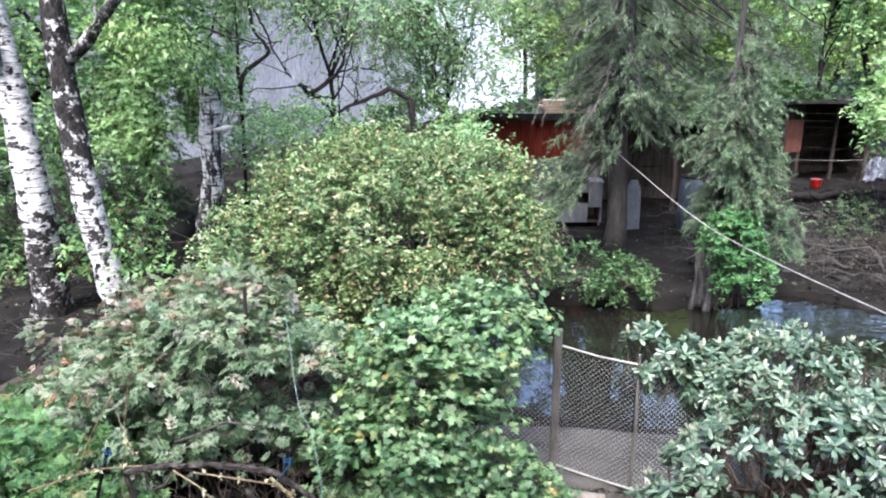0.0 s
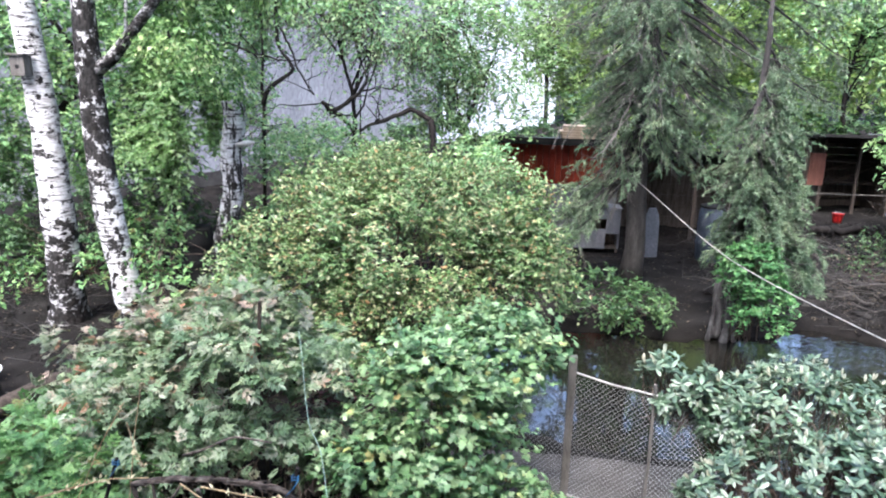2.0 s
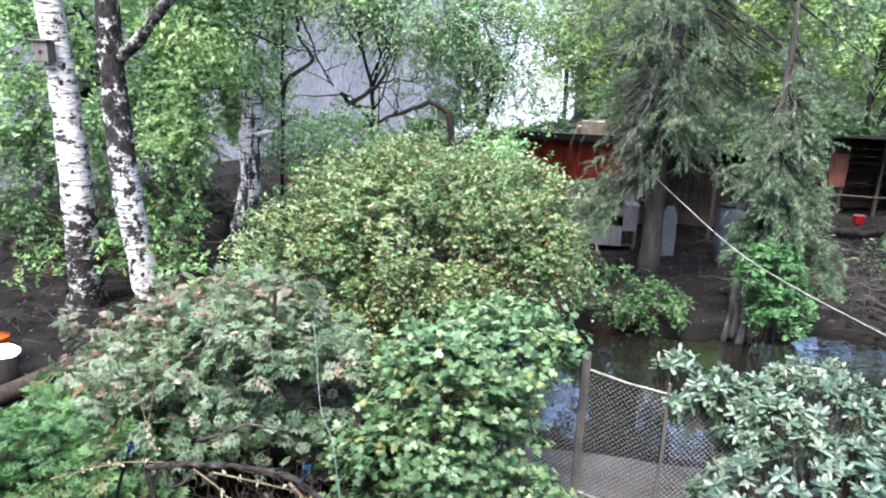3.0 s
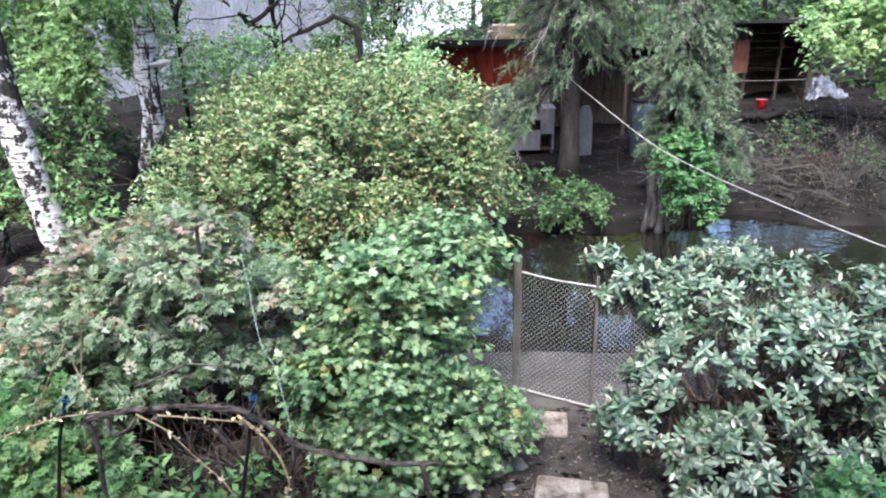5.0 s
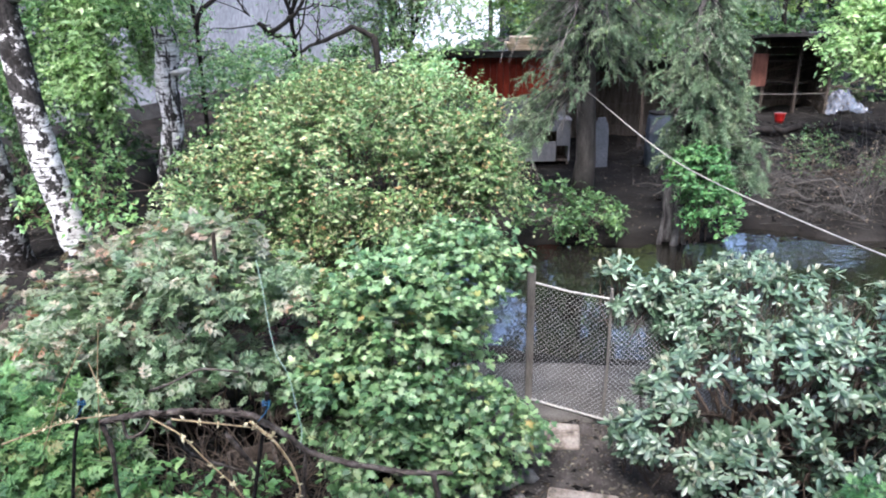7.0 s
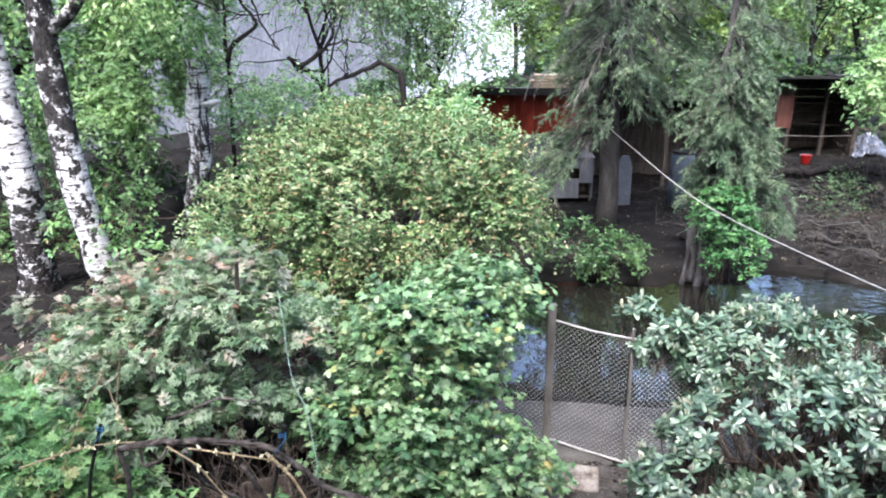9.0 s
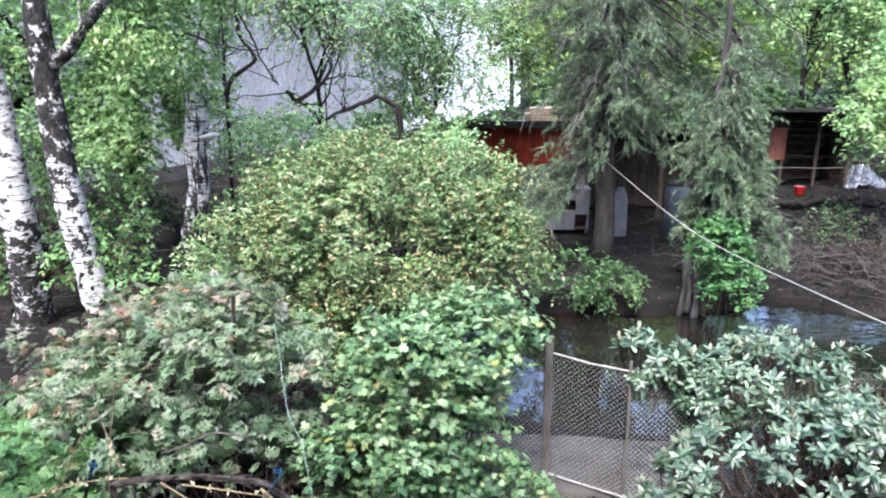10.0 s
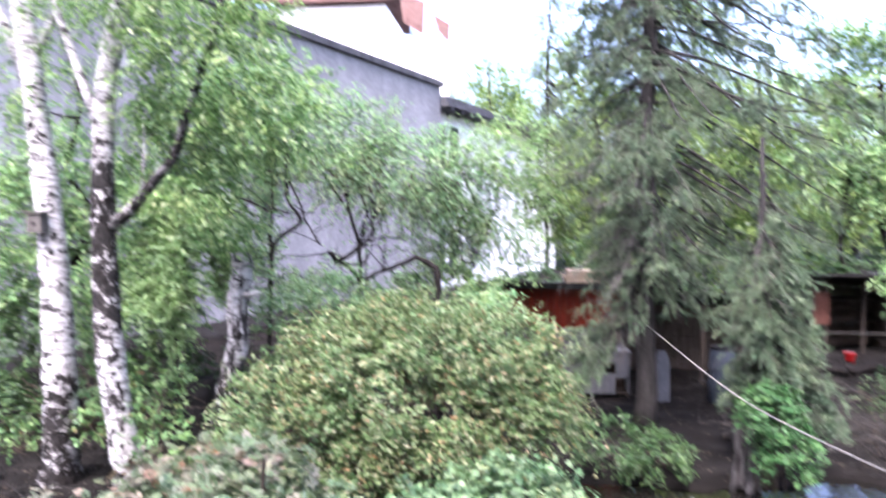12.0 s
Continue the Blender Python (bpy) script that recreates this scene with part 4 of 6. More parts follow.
def spruce(label, base, height, radius, z0, z1, reach, seed, step=0.3, per=6, side=None, dead_below=3.2, thin=1.0, foot=1.3, fall=(0.6, 1.1), needles=40, steep=1.0, snags=0, lobe=None):
    """A spruce: whorls of drooping boughs, each hung with needled branchlets."""
    rng = np.random.default_rng(seed)
    top = thing("spruce_tree", base, label, "tree")
    pts = bent(rng, (0, 0, -0.1), (0, 0, height), 14, 0)
    pts[:, :2] *= 0.06
    part("trunk", Geo().tube(pts, np.linspace(radius, 0.03, 14) * np.r_[foot, 1.05, np.ones(12)], 16), BARK, top, smooth=True)
    wood, dead, need_p, need_w, need_n = Geo(), Geo(), [], [], []
    z = z0
    while z < z1:
        rel = (z - z0) / (height - z0)
        for k in range(per if z < 4.5 else per - 1):
            a = rng.uniform(0, 2 * np.pi)
            if lobe and z < lobe[1] and k < lobe[2]:
                a = lobe[0] + rng.normal(0, 0.3)
            ln = reach(a, rel) * rng.uniform(0.7, 1.15)
            if ln < 0.25:
                continue
            d = np.array([math.cos(a), math.sin(a), 0])
            t = np.linspace(0, 1, 9)
            zz = z + rng.uniform(-0.12, 0.12) + ln * (rng.uniform(0.05, 0.4) * t - rng.uniform(*fall) * (steep if z < 4.4 else 1.0) * t**1.5 + rng.uniform(0.2, 0.5) * t**4)
            line = d * (ln * t)[:, None] + np.stack([0 * t, 0 * t, zz], 1)
            line += np.cumsum(rng.normal(0, 0.035, (9, 3)), 0) * t[:, None]
            part("bough", Geo().tube(line, np.linspace(0.02 + 0.006 * ln, 0.006, 9), 6), BARK, top, smooth=True)
            # short side branches carry the branchlets in tufts, with gaps between
            m, s = int(ln * 27 * thin), max(3, int(ln * 5.0))
            ts = rng.uniform(0.12, 1.0, s)
            root = np.stack([np.interp(ts, t, line[:, c]) for c in range(3)], 1)
            sd = np.cross(d, (0, 0, 1.0)) * np.where(rng.random(s) < 0.5, -1, 1)[:, None]
            arm = unit(sd * rng.uniform(0.1, 1.0, (s, 1)) + d * rng.uniform(0.1, 0.9, (s, 1)) - np.array([0, 0, 1.0]) * rng.uniform(0.1, 1.0, (s, 1)))
            arm *= (rng.uniform(0.25, 0.6, s) * (0.5 + 0.7 * np.minimum(1, 1.6 - ts)))[:, None]
            twig_strips(wood, root[:, None] + arm[:, None] * np.linspace(0, 1, 3)[None, :, None], 0.006)
            own = rng.integers(0, s, m)
            tt = ts[own]
            p = root[own] + arm[own] * rng.uniform(0.05, 1.0, (m, 1))
            w = unit(arm[own] + rng.normal(0, 0.28, (m, 3)) - np.array([0, 0, 0.12])) * rng.uniform(0.1, 0.27, (m, 1))
            lines = p[:, None] + w[:, None] * np.linspace(0, 1, 4)[None, :, None]
            lines[:, :, 2] -= 0.05 * np.linspace(0, 1, 4) ** 2
            bare = (rng.random(m) < 0.22) | ((tt < 0.45) & (z < dead_below))
            if bare.any():
                twig_strips(dead, lines[bare][:, ::3], 0.0045)
            lv = lines[~bare]
            if len(lv):
                twig_strips(wood, lv[:, ::3], 0.004)
                c = needles
                s = rng.uniform(0.0, 1, (len(lv), c))
                dv = lv[:, -1] - lv[:, 0]
                q = lv[:, :1] + dv[:, None] * s[:, :, None]
                q[:, :, 2] += 0.05 * s - 0.05 * s**2
                need_p.append(q.reshape(-1, 3))
                ax = unit(dv)[:, None] * 0.6 + unit(rng.normal(size=(len(lv), c, 3)))
                need_w.append(ax.reshape(-1, 3))
                need_n.append(rng.normal(size=(len(lv) * c, 3)) + np.array([0, 0, 0.6]))
        z += step * rng.uniform(0.8, 1.2) * (1.0 if z < 4.5 else 1.1 if z < 8.8 else 2.0)
    for k in range(snags):
        a, zs, ln = rng.uniform(2.0, 5.6), rng.uniform(3.5, 6.2), rng.uniform(0.9, 1.9)
        d = np.array([math.cos(a), math.sin(a), 0])
        t = np.linspace(0, 1, 9)
        line = d * (ln * t)[:, None] + np.stack([0 * t, 0 * t, zs + ln * (0.15 * t - 1.15 * t**1.4 + 0.35 * t**4)], 1) + np.cumsum(rng.normal(0, 0.04, (9, 3)), 0) * t[:, None]
        part("snag", Geo().tube(line, np.linspace(0.02, 0.005, 9), 6), DEAD_TWIG, top, "bare grey dead bough", smooth=True)
        j = rng.integers(3, 9, 16)
        e = d * rng.uniform(-0.1, 0.5, (16, 1)) + rng.normal(0, 0.22, (16, 3)) - [0, 0, 0.12]
        twig_strips(dead, line[j][:, None] + e[:, None] * np.linspace(0, 1, 3)[None, :, None], 0.006)
    tpl = (np.array([[-0.15, 0, 0], [0.15, 0.0, 0.04], [0, 1, -0.08]]), np.array([[0, 1, 2]]))
    q, w, nn = np.concatenate(need_p), np.concatenate(need_w), np.concatenate(need_n)
    keep = q[:, 2] > 0.25
    q, w, nn = q[keep], w[keep], nn[keep]
    part("crown", cloud(Geo(), tpl, q, frames(w, nn), rng.uniform(0.035, 0.068, len(q))), NEEDLES, top)
    part("branchlet_mass", wood, BRANCHLET, top, kind="stuff")
    part("dead_twig_mass", dead, DEAD_TWIG, top, "bare grey twigs", kind="stuff")
    return top


def old_spruce_reach(a, r):
    """Long hanging boughs lowest down to the west, short ones above them, long ones higher, the longest to the east."""
    west = math.cos(a - 3.15)
    if r < 0.045:
        return 1.5 if west > 0.75 else 0.0
    if r < 0.13:
        return 0.85 if west > 0.3 else 1.05
    if r < 0.23 and west > 0.3:
        return 1.2
    return (2.4 + 1.9 * max(0.0, math.cos(a + 0.45)) * (r > 0.2)) * (1 - 0.6 * r)


spruce("tall old spruce with drooping grey-green boughs and bare twigs", (2.42, 13.4, 0.0), 17, 0.2, 2.2, 11.5, old_spruce_reach, 21, 0.25, 8, thin=1.45, fall=(0.75, 1.25), needles=30, steep=1.3, snags=20, lobe=(3.3, 2.95, 5))
spruce("smaller spruce with hanging boughs over the pond edge", (3.72, 11.1, 0.0), 5.3, 0.10, 1.5, 5.25,
       lambda a, r: 0.2 + 0.97 * (1 - r) ** 1.65 * (0.5 + 0.54 * math.cos(a + 0.3) - 0.3 * max(0.0, -math.sin(a))), 22, 0.13, 8, dead_below=0.6, thin=2.6, needles=36, fall=(0.8, 1.4))
spruce("broad spruce at the edge of the bank with low-hung boughs", (11.8, 11.2, 0.0), 15, 0.2, 4.3, 12.5, lambda a, r: 4.1 * (1 - 0.62 * r), 24, 0.34, 9, needles=22, thin=1.6)
spruce("slim spruce standing behind the red shed", (1.0, 26.0, 0.0), 13.5, 0.09, 4.5, 13.2, lambda a, r: 1.1 * (1 - 0.7 * r), 23, 0.32, 7, needles=26)

# ---- birches ----


def birch(label, base, line, radius, mat, crown, n, seed, tip=0.35, limbs=(), plates=None, group="garden birches"):
    rng = np.random.default_rng(seed)
    top = thing("birch_tree", base, label, "tree", group)
    base = np.array(base, float)
    pts = np.array(line, float) - base
    t = np.linspace(0, len(pts) - 1, 40)
    fine = np.stack([np.interp(t, np.arange(len(pts)), pts[:, k]) for k in range(3)], 1)
    ker = np.ones(5) / 5
    for k in range(3):
        fine[2:-2, k] = np.convolve(fine[:, k], ker, "valid")
    rad = np.linspace(radius, radius * tip, 40) * (1 + 0.05 * rng.normal(size=40))
    rad[:4] *= [1.35, 1.2, 1.1, 1.04]
    part("trunk", Geo().tube(fine, rad, 18), mat, top, smooth=True)
    if plates:
        g = Geo()
        k, z_lo, z_hi = plates
        zz = fine[:, 2]
        for z in np.r_[rng.uniform(z_lo, z_hi, k), np.abs(rng.normal(0, 0.55, k // 2)), rng.uniform(0, zz[-1] * 0.9, k // 2)]:
            i = int(np.argmin(np.abs(zz - z)))
            a0, wd, ht = rng.uniform(0, 2 * np.pi), rng.uniform(0.08, 0.42), rng.uniform(0.012, 0.055) * (1.6 if z < 0.8 else 1.0)
            v = []
            for du, dz, lift in ((-1, 0, 1.0), (-0.5, -0.8, 1.02), (0.4, -1, 1.02), (1, 0.1, 1.0), (0.5, 0.9, 1.02), (-0.3, 1, 1.02), (0, 0, 1.045)):
                aa, rr = a0 + du * wd * rng.uniform(0.7, 1.2), rad[i] * lift
                v.append([fine[i, 0] + rr * math.cos(aa), fine[i, 1] + rr * math.sin(aa), z + dz * ht * rng.uniform(0.6, 1.3)])
            g.add(v, [[6, q, (q + 1) % 6] for q in range(6)])
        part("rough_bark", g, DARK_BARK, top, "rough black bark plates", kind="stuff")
    for pl, r0, r1, m in limbs:
        pl = np.array(pl, float) - base
        part("limb", Geo().tube(pl, np.linspace(r0, r1, len(pl)), 10), m, top, smooth=True)
    if n:
        p, out = hull_points(rng, crown, n, seed, 0.4, 0.3, 0.55, -0.1, -0.95)
        p -= base
        lines, q, way, nor = sprays(rng, p, out, 8, 0.4, 0.0, 0.6, 0.45)
        way[:, 2] -= 0.3
        part("crown", cloud(Geo(), OVAL, q, frames(way, nor), 0.092 * rng.uniform(0.6, 1.3, len(q))), LEAF_BIRCH, top)
        g = Geo()
        twig_strips(g, lines, 0.004)
        part("twig_mass", g, DARK_BARK, top, kind="stuff")
    return top


B1, B2, B3 = (-6.95, 9.75, 0), (-5.75, 9.45, 0), (-5.2, 11.5, 0)
birch("tall white birch trunk with black marks and a nest box", B1,
      [(-6.95, 9.75, -0.1), (-6.86, 9.65, 0.5), (-6.83, 9.6, 1.8), (-6.89, 9.6, 3.5), (-7.02, 9.6, 4.75), (-7.27, 9.6, 6.8), (-7.6, 9.6, 9.5), (-7.8, 9.6, 12)],
      0.275, BIRCH_A, [(-7.6, 9.9, 9.0, 2.2, 2.0, 2.6), (-7.9, 10.2, 6.4, 1.0, 1.2, 1.0)], 700, 31, 0.4,
      [([(-7.25, 9.6, 6.0), (-7.5, 9.5, 6.8), (-7.9, 9.4, 7.8)], 0.09, 0.04, BIRCH_A), ([(-7.2, 9.6, 6.3), (-6.8, 9.6, 7.0), (-6.5, 9.5, 8.0)], 0.07, 0.03, BIRCH_A)], (60, 0.1, 1.6))
birch("white birch trunk with large black bark patches and a forked limb", B2,
      [(-5.60, 9.45, -0.1), (-5.59, 9.35, 0.35), (-5.83, 9.3, 1.85), (-5.89, 9.3, 3.25), (-5.91, 9.3, 4.5), (-5.85, 9.3, 5.9), (-5.57, 9.3, 7.1), (-5.2, 9.3, 9.5)],
      0.235, BIRCH_B, [(-4.5, 9.4, 6.0, 1.3, 1.0, 1.0), (-3.6, 9.8, 5.4, 1.2, 0.8, 0.7), (-5.0, 9.5, 7.4, 1.8, 1.4, 1.3), (-4.6, 9.6, 4.5, 0.7, 0.6, 0.5), (-5.2, 9.9, 5.4, 0.7, 0.6, 0.6)], 2000, 32, 0.45,
      [([(-5.85, 9.3, 3.85), (-5.5, 9.28, 4.1), (-4.8, 9.25, 4.87), (-4.5, 9.25, 5.74), (-4.16, 9.25, 6.7), (-3.9, 9.25, 7.6)], 0.10, 0.03, BIRCH_LIMB), ([(-5.9, 9.3, 5.2), (-6.15, 9.28, 5.9), (-6.5, 9.25, 6.9), (-6.9, 9.2, 8.2)], 0.08, 0.04, BIRCH_A), ([(-5.3, 9.27, 4.25), (-5.25, 9.27, 4.9), (-5.22, 9.25, 5.6)], 0.03, 0.015, BIRCH_A)], (70, 2.6, 4.4))
birch("short topped birch trunk sprouting leaves at its cut head", B3,
      [(-5.25, 11.5, -0.1), (-5.12, 11.5, 0.6), (-5.02, 11.5, 1.1), (-4.80, 11.5, 1.9), (-4.86, 11.5, 2.5), (-4.72, 11.5, 3.1), (-4.78, 11.5, 3.45)],
      0.19, BIRCH_C, [(-4.85, 11.3, 3.8, 0.5, 0.45, 0.35)], 190, 33, 0.95, (), (40, 0.2, 1.4))


def nest_box():
    top = thing("nest_box", (-6.93, 9.32, 3.80), "small weathered wooden nest box on the birch", "nest box")
    bevelled(part("body", Geo().box((-0.11, -0.09, 0.0), (0.11, 0.08, 0.28)), POST_WOOD, top), 0.006)
    bevelled(part("roof", Geo().box((-0.14, -0.13, 0.284), (0.14, 0.09, 0.31)), POST_WOOD, top), 0.006)
    # The box is solid; a flat dark disc gives the shade inside the entrance.
    part("entrance_shade_disc", Geo().tube([(0, -0.094, 0.13), (0, -0.086, 0.13)], 0.032, 14), FELT, top, "dark disc for the shade in the round entrance")


def bracket():
    top = thing("bracket_fungus", (-4.62, 11.42, 2.72), "pale shelf-like bracket fungus on the topped birch", "fungus")
    a = np.linspace(0, 2 * np.pi, 18, endpoint=False)
    v, f = [], []
    for z, r in ((-0.05, 0.09), (0.0, 0.17), (0.03, 0.15), (0.05, 0.05)):
        v += [[0.08 + r * math.cos(t), 0.9 * r * math.sin(t), z + 0.02 * math.cos(t)] for t in a]
    for k in range(3):
        f += [[18 * k + q, 18 * k + (q + 1) % 18, 18 * k + 18 + (q + 1) % 18, 18 * k + 18 + q] for q in range(18)]
    part("cap", Geo().add(v, f), FUNGUS, top, smooth=True)


nest_box()
bracket()


# ---- trees behind ----
tree("broadleaf_tree", "light green tree behind the brown shed", (11.4, 23.5, 0), 9.6, 0.14, [(11.3, 23.2, 8.2, 2.0, 1.5, 2.0), (9.9, 23.4, 9.0, 1.4, 1.0, 1.5), (13.2, 22.6, 5.6, 1.3, 1.2, 2.0)], 1400, 9, 0.16, OVAL, LEAF_BIRCH, 57, DARK_BARK, length=0.7, gap=-0.1, lump=1.1)
tree("broadleaf_tree", "green broadleaf tree behind the birches", (-9.3, 13.5, 0), 7.5, 0.12, [(-9.0, 13.2, 4.0, 1.7, 1.2, 2.4), (-7.6, 13.0, 3.2, 1.3, 1.0, 1.9), (-10.6, 13.2, 3.2, 1.6, 1.0, 2.0)], 2100, 9, 0.125, OVAL, LEAF_TREE, 41, DARK_BARK, gap=-0.6)
tree("broadleaf_tree", "young green tree between the birch trunks", (-6.3, 12.2, 0), 6.5, 0.06, [(-6.3, 12.2, 3.5, 0.85, 0.7, 1.9), (-5.8, 12.0, 3.2, 0.55, 0.6, 0.9), (-6.6, 11.9, 1.9, 0.75, 0.5, 0.9)], 1250, 9, 0.112, OVAL, LEAF_PALE, 42, DARK_BARK, lump=0.5, gap=0.0, length=0.4)
tree("broadleaf_tree", "dense green tree in front of the grey wall", (-6.6, 14.8, 0), 8.0, 0.1, [(-6.4, 14.6, 5.2, 1.5, 1.0, 1.8), (-5.4, 14.4, 6.3, 1.5, 1.0, 1.4)], 1200, 9, 0.115, OVAL, LEAF_BLUE, 48, DARK_BARK, gap=-0.3)
tree("fruit_tree", "old fruit tree with grey-green leaves and thin limbs", (-3.2, 14.0, 0), 5.0, 0.08, [(-4.0, 13.9, 5.6, 1.6, 1.0, 0.9), (-2.3, 13.9, 5.0, 1.6, 1.0, 0.8), (-4.6, 13.5, 3.0, 0.9, 0.5, 0.6), (-3.1, 13.3, 2.7, 0.9, 0.5, 0.4), (-2.6, 14.3, 4.6, 0.8, 0.6, 0.4), (-1.3, 14.4, 4.1, 0.9, 0.5, 0.45)], 2000, 7, 0.095, OVAL, LEAF_BLUE, 43, DARK_BARK, length=0.75, gap=-0.1, limbs=12, lump=0.5, up=0.0)
tree("broadleaf_tree", "slender light green tree beside the red shed", (-0.9, 15.0, 0), 6.0, 0.06, [(-1.5, 14.8, 3.5, 0.9, 0.8, 0.8), (-0.6, 14.6, 2.6, 0.6, 0.6, 0.6), (-0.1, 14.8, 5.3, 0.9, 0.8, 0.8), (0.15, 14.9, 3.9, 0.8, 0.5, 0.9), (-0.9, 15.2, 4.4, 0.6, 0.5, 0.7)], 1150, 8, 0.095, OVAL, LEAF_PALE, 44, DARK_BARK, gap=-0.15, length=0.6, lump=0.6)
for k, (x, y, hgt, r) in enumerate(((-2.5, 63, 19.0, 3.5), (4.0, 62, 20.0, 4.5), (12.0, 60, 25.0, 5.0), (21.0, 66, 18.0, 5.5), (29.0, 66, 16.0, 5.5), (38.0, 62, 15.0, 6.0))):
    tree("broadleaf_tree", "far yellow-green tree beyond the sheds", (x, y, 0), hgt, 0.3, [(x, y, hgt * 0.6, r, r * 0.8, hgt * 0.38), (x + 2, y - 1.5, hgt * 0.36, r * 1.0, r * 0.6, hgt * 0.25)], 2000, 8, 0.36, OVAL, LEAF_LIME, 50 + k, BARK, length=1.5, gap=-0.3, lump=2.5)
for k, (x, y, hgt) in enumerate(((2.6, 25.5, 8.0), (5.6, 24.5, 8.6), (8.4, 26.0, 9.4))):
    tree("broadleaf_tree", "yellow-green tree behind the sheds", (x, y, 0), hgt, 0.13, [(x, y, hgt * 0.66, 1.9, 1.4, hgt * 0.36), (x + 0.9, y - 0.5, hgt * 0.42, 1.5, 1.1, hgt * 0.26)], 1200, 8, 0.17, OVAL, LEAF_LIME, 150 + k, DARK_BARK, length=0.7, gap=-0.25, lump=1.1)
tree("broadleaf_tree", "thin open-crowned tree above the woodshed", (10.2, 23.2, 0), 9.0, 0.1, [(9.3, 22.8, 6.4, 1.7, 0.9, 2.2), (11.0, 22.6, 5.6, 1.2, 0.8, 1.5)], 460, 8, 0.16, OVAL, LEAF_TREE, 58, DARK_BARK, length=0.8, gap=0.1, lump=0.8, limbs=22)
tree("broadleaf_tree", "green tree beyond the woodshed", (15.5, 21, 0), 10.0, 0.16, [(15.2, 21, 6.0, 2.6, 2.0, 3.4), (14.2, 20.4, 3.6, 1.8, 1.2, 1.8)], 1500, 9, 0.17, OVAL, LEAF_TREE, 56, BARK, length=0.7, gap=-0.2, lump=1.3)
tree("broadleaf_tree", "light green tree at the edge of the bank", (10.2, 15.5, 0), 6.5, 0.12, [(9.4, 15.0, 3.9, 1.5, 1.2, 1.6), (8.3, 14.5, 2.9, 0.95, 0.8, 0.75), (10.2, 14.6, 2.0, 1.2, 0.8, 0.8)], 1700, 9, 0.13, OVAL, LEAF_PALE, 47, DARK_BARK, gap=-0.9)


def bare_tree():
    """The crooked black limbs that stand out against the grey wall."""
    base = (-4.75, 13.0, 0)
    top = thing("crooked_tree", base, "old tree of crooked bare black limbs", "tree")
    rows = [("trunk", [(-4.85, 13.0, -0.1), (-4.8, 13.0, 2.2), (-4.78, 13.0, 3.0), (-4.76, 13.0, 4.05), (-4.76, 13.0, 5.4)], 0.06, 0.03),
            ("limb", [(-4.47, 13.0, 5.5), (-4.47, 13.0, 4.36), (-4.25, 13.0, 4.15), (-4.15, 13.0, 3.98), (-4.25, 13.0, 3.85), (-4.67, 13.0, 3.63), (-4.78, 13.0, 3.3)], 0.035, 0.06),
            ("limb", [(-4.45, 12.98, 4.85), (-4.18, 12.95, 4.37), (-4.0, 12.95, 3.86), (-3.75, 12.95, 3.5)], 0.03, 0.018),
            ("limb", [(-5.0, 13.0, 4.25), (-5.37, 13.0, 4.44), (-5.72, 13.0, 4.33), (-6.2, 13.0, 4.5)], 0.035, 0.02),
            ("limb", [(-4.7, 13.0, 4.1), (-5.0, 13.0, 4.25), (-4.3, 13.0, 4.12), (-3.9, 13.0, 4.15)], 0.025, 0.012)]
    for nm, pts, r0, r1 in rows:
        p = curve(np.array(pts) - np.array(base), 18)
        p[1:-1] += RNG.normal(0, 0.012, (16, 3))
        part(nm, Geo().tube(p, np.linspace(r0, r1, 18) * 0.75 * RNG.uniform(0.85, 1.2, 18), 9), DARK_BARK, top, smooth=True)
        for k in range(4 if nm == "limb" else 0):
            s = p[RNG.integers(3, 17)]
            e = s + RNG.normal(0, 0.28, 3) + [0, 0, 0.22]
            part("twig", Geo().tube(bent(RNG, s, e, 5, 0.1), np.linspace(0.011, 0.004, 5), 5), DARK_BARK, top)
    base = (-1.5, 13.0, 0)
    top = thing("crooked_tree", base, "gnarled dark fruit tree limb rising behind the bush", "tree")
    rows = [("trunk", [(-1.45, 13.0, -0.1), (-1.47, 13.0, 1.5), (-1.49, 13.0, 2.66), (-1.53, 13.0, 3.13)], 0.10, 0.075),
            ("limb", [(-1.52, 13.0, 3.12), (-1.72, 13.0, 3.22), (-1.9, 13.0, 3.3), (-2.15, 13.0, 3.21), (-2.63, 13.0, 3.01), (-3.01, 13.0, 2.8), (-3.6, 13.0, 2.7)], 0.075, 0.03),
            ("limb", [(-2.6, 13.0, 3.0), (-2.5, 12.95, 3.2), (-2.55, 12.9, 3.4)], 0.03, 0.012),
            ("limb", [(-3.0, 13.0, 2.8), (-3.25, 13.0, 3.15), (-3.46, 13.0, 3.2), (-3.62, 13.0, 3.4)], 0.045, 0.05),
            ("limb", [(-3.46, 13.0, 3.2), (-3.07, 13.0, 3.43), (-2.88, 13.0, 3.59), (-2.75, 13.0, 3.75), (-2.8, 13.0, 3.95), (-2.6, 13, 4.3)], 0.06, 0.02),
            ("limb", [(-2.88, 13.0, 3.59), (-2.5, 13.0, 3.68), (-2.1, 13.0, 3.6)], 0.025, 0.01)]
    for nm, pts, r0, r1 in rows:
        p = curve(np.array(pts) - np.array(base), 18)
        p[1:-1] += RNG.normal(0, 0.012, (16, 3))
        part(nm, Geo().tube(p, np.linspace(r0, r1, 18) * 0.75 * RNG.uniform(0.85, 1.2, 18), 9), DARK_BARK, top, smooth=True)
        for k in range(4 if nm == "limb" else 0):
            s = p[RNG.integers(3, 17)]
            e = s + RNG.normal(0, 0.28, 3) + [0, 0, 0.22]
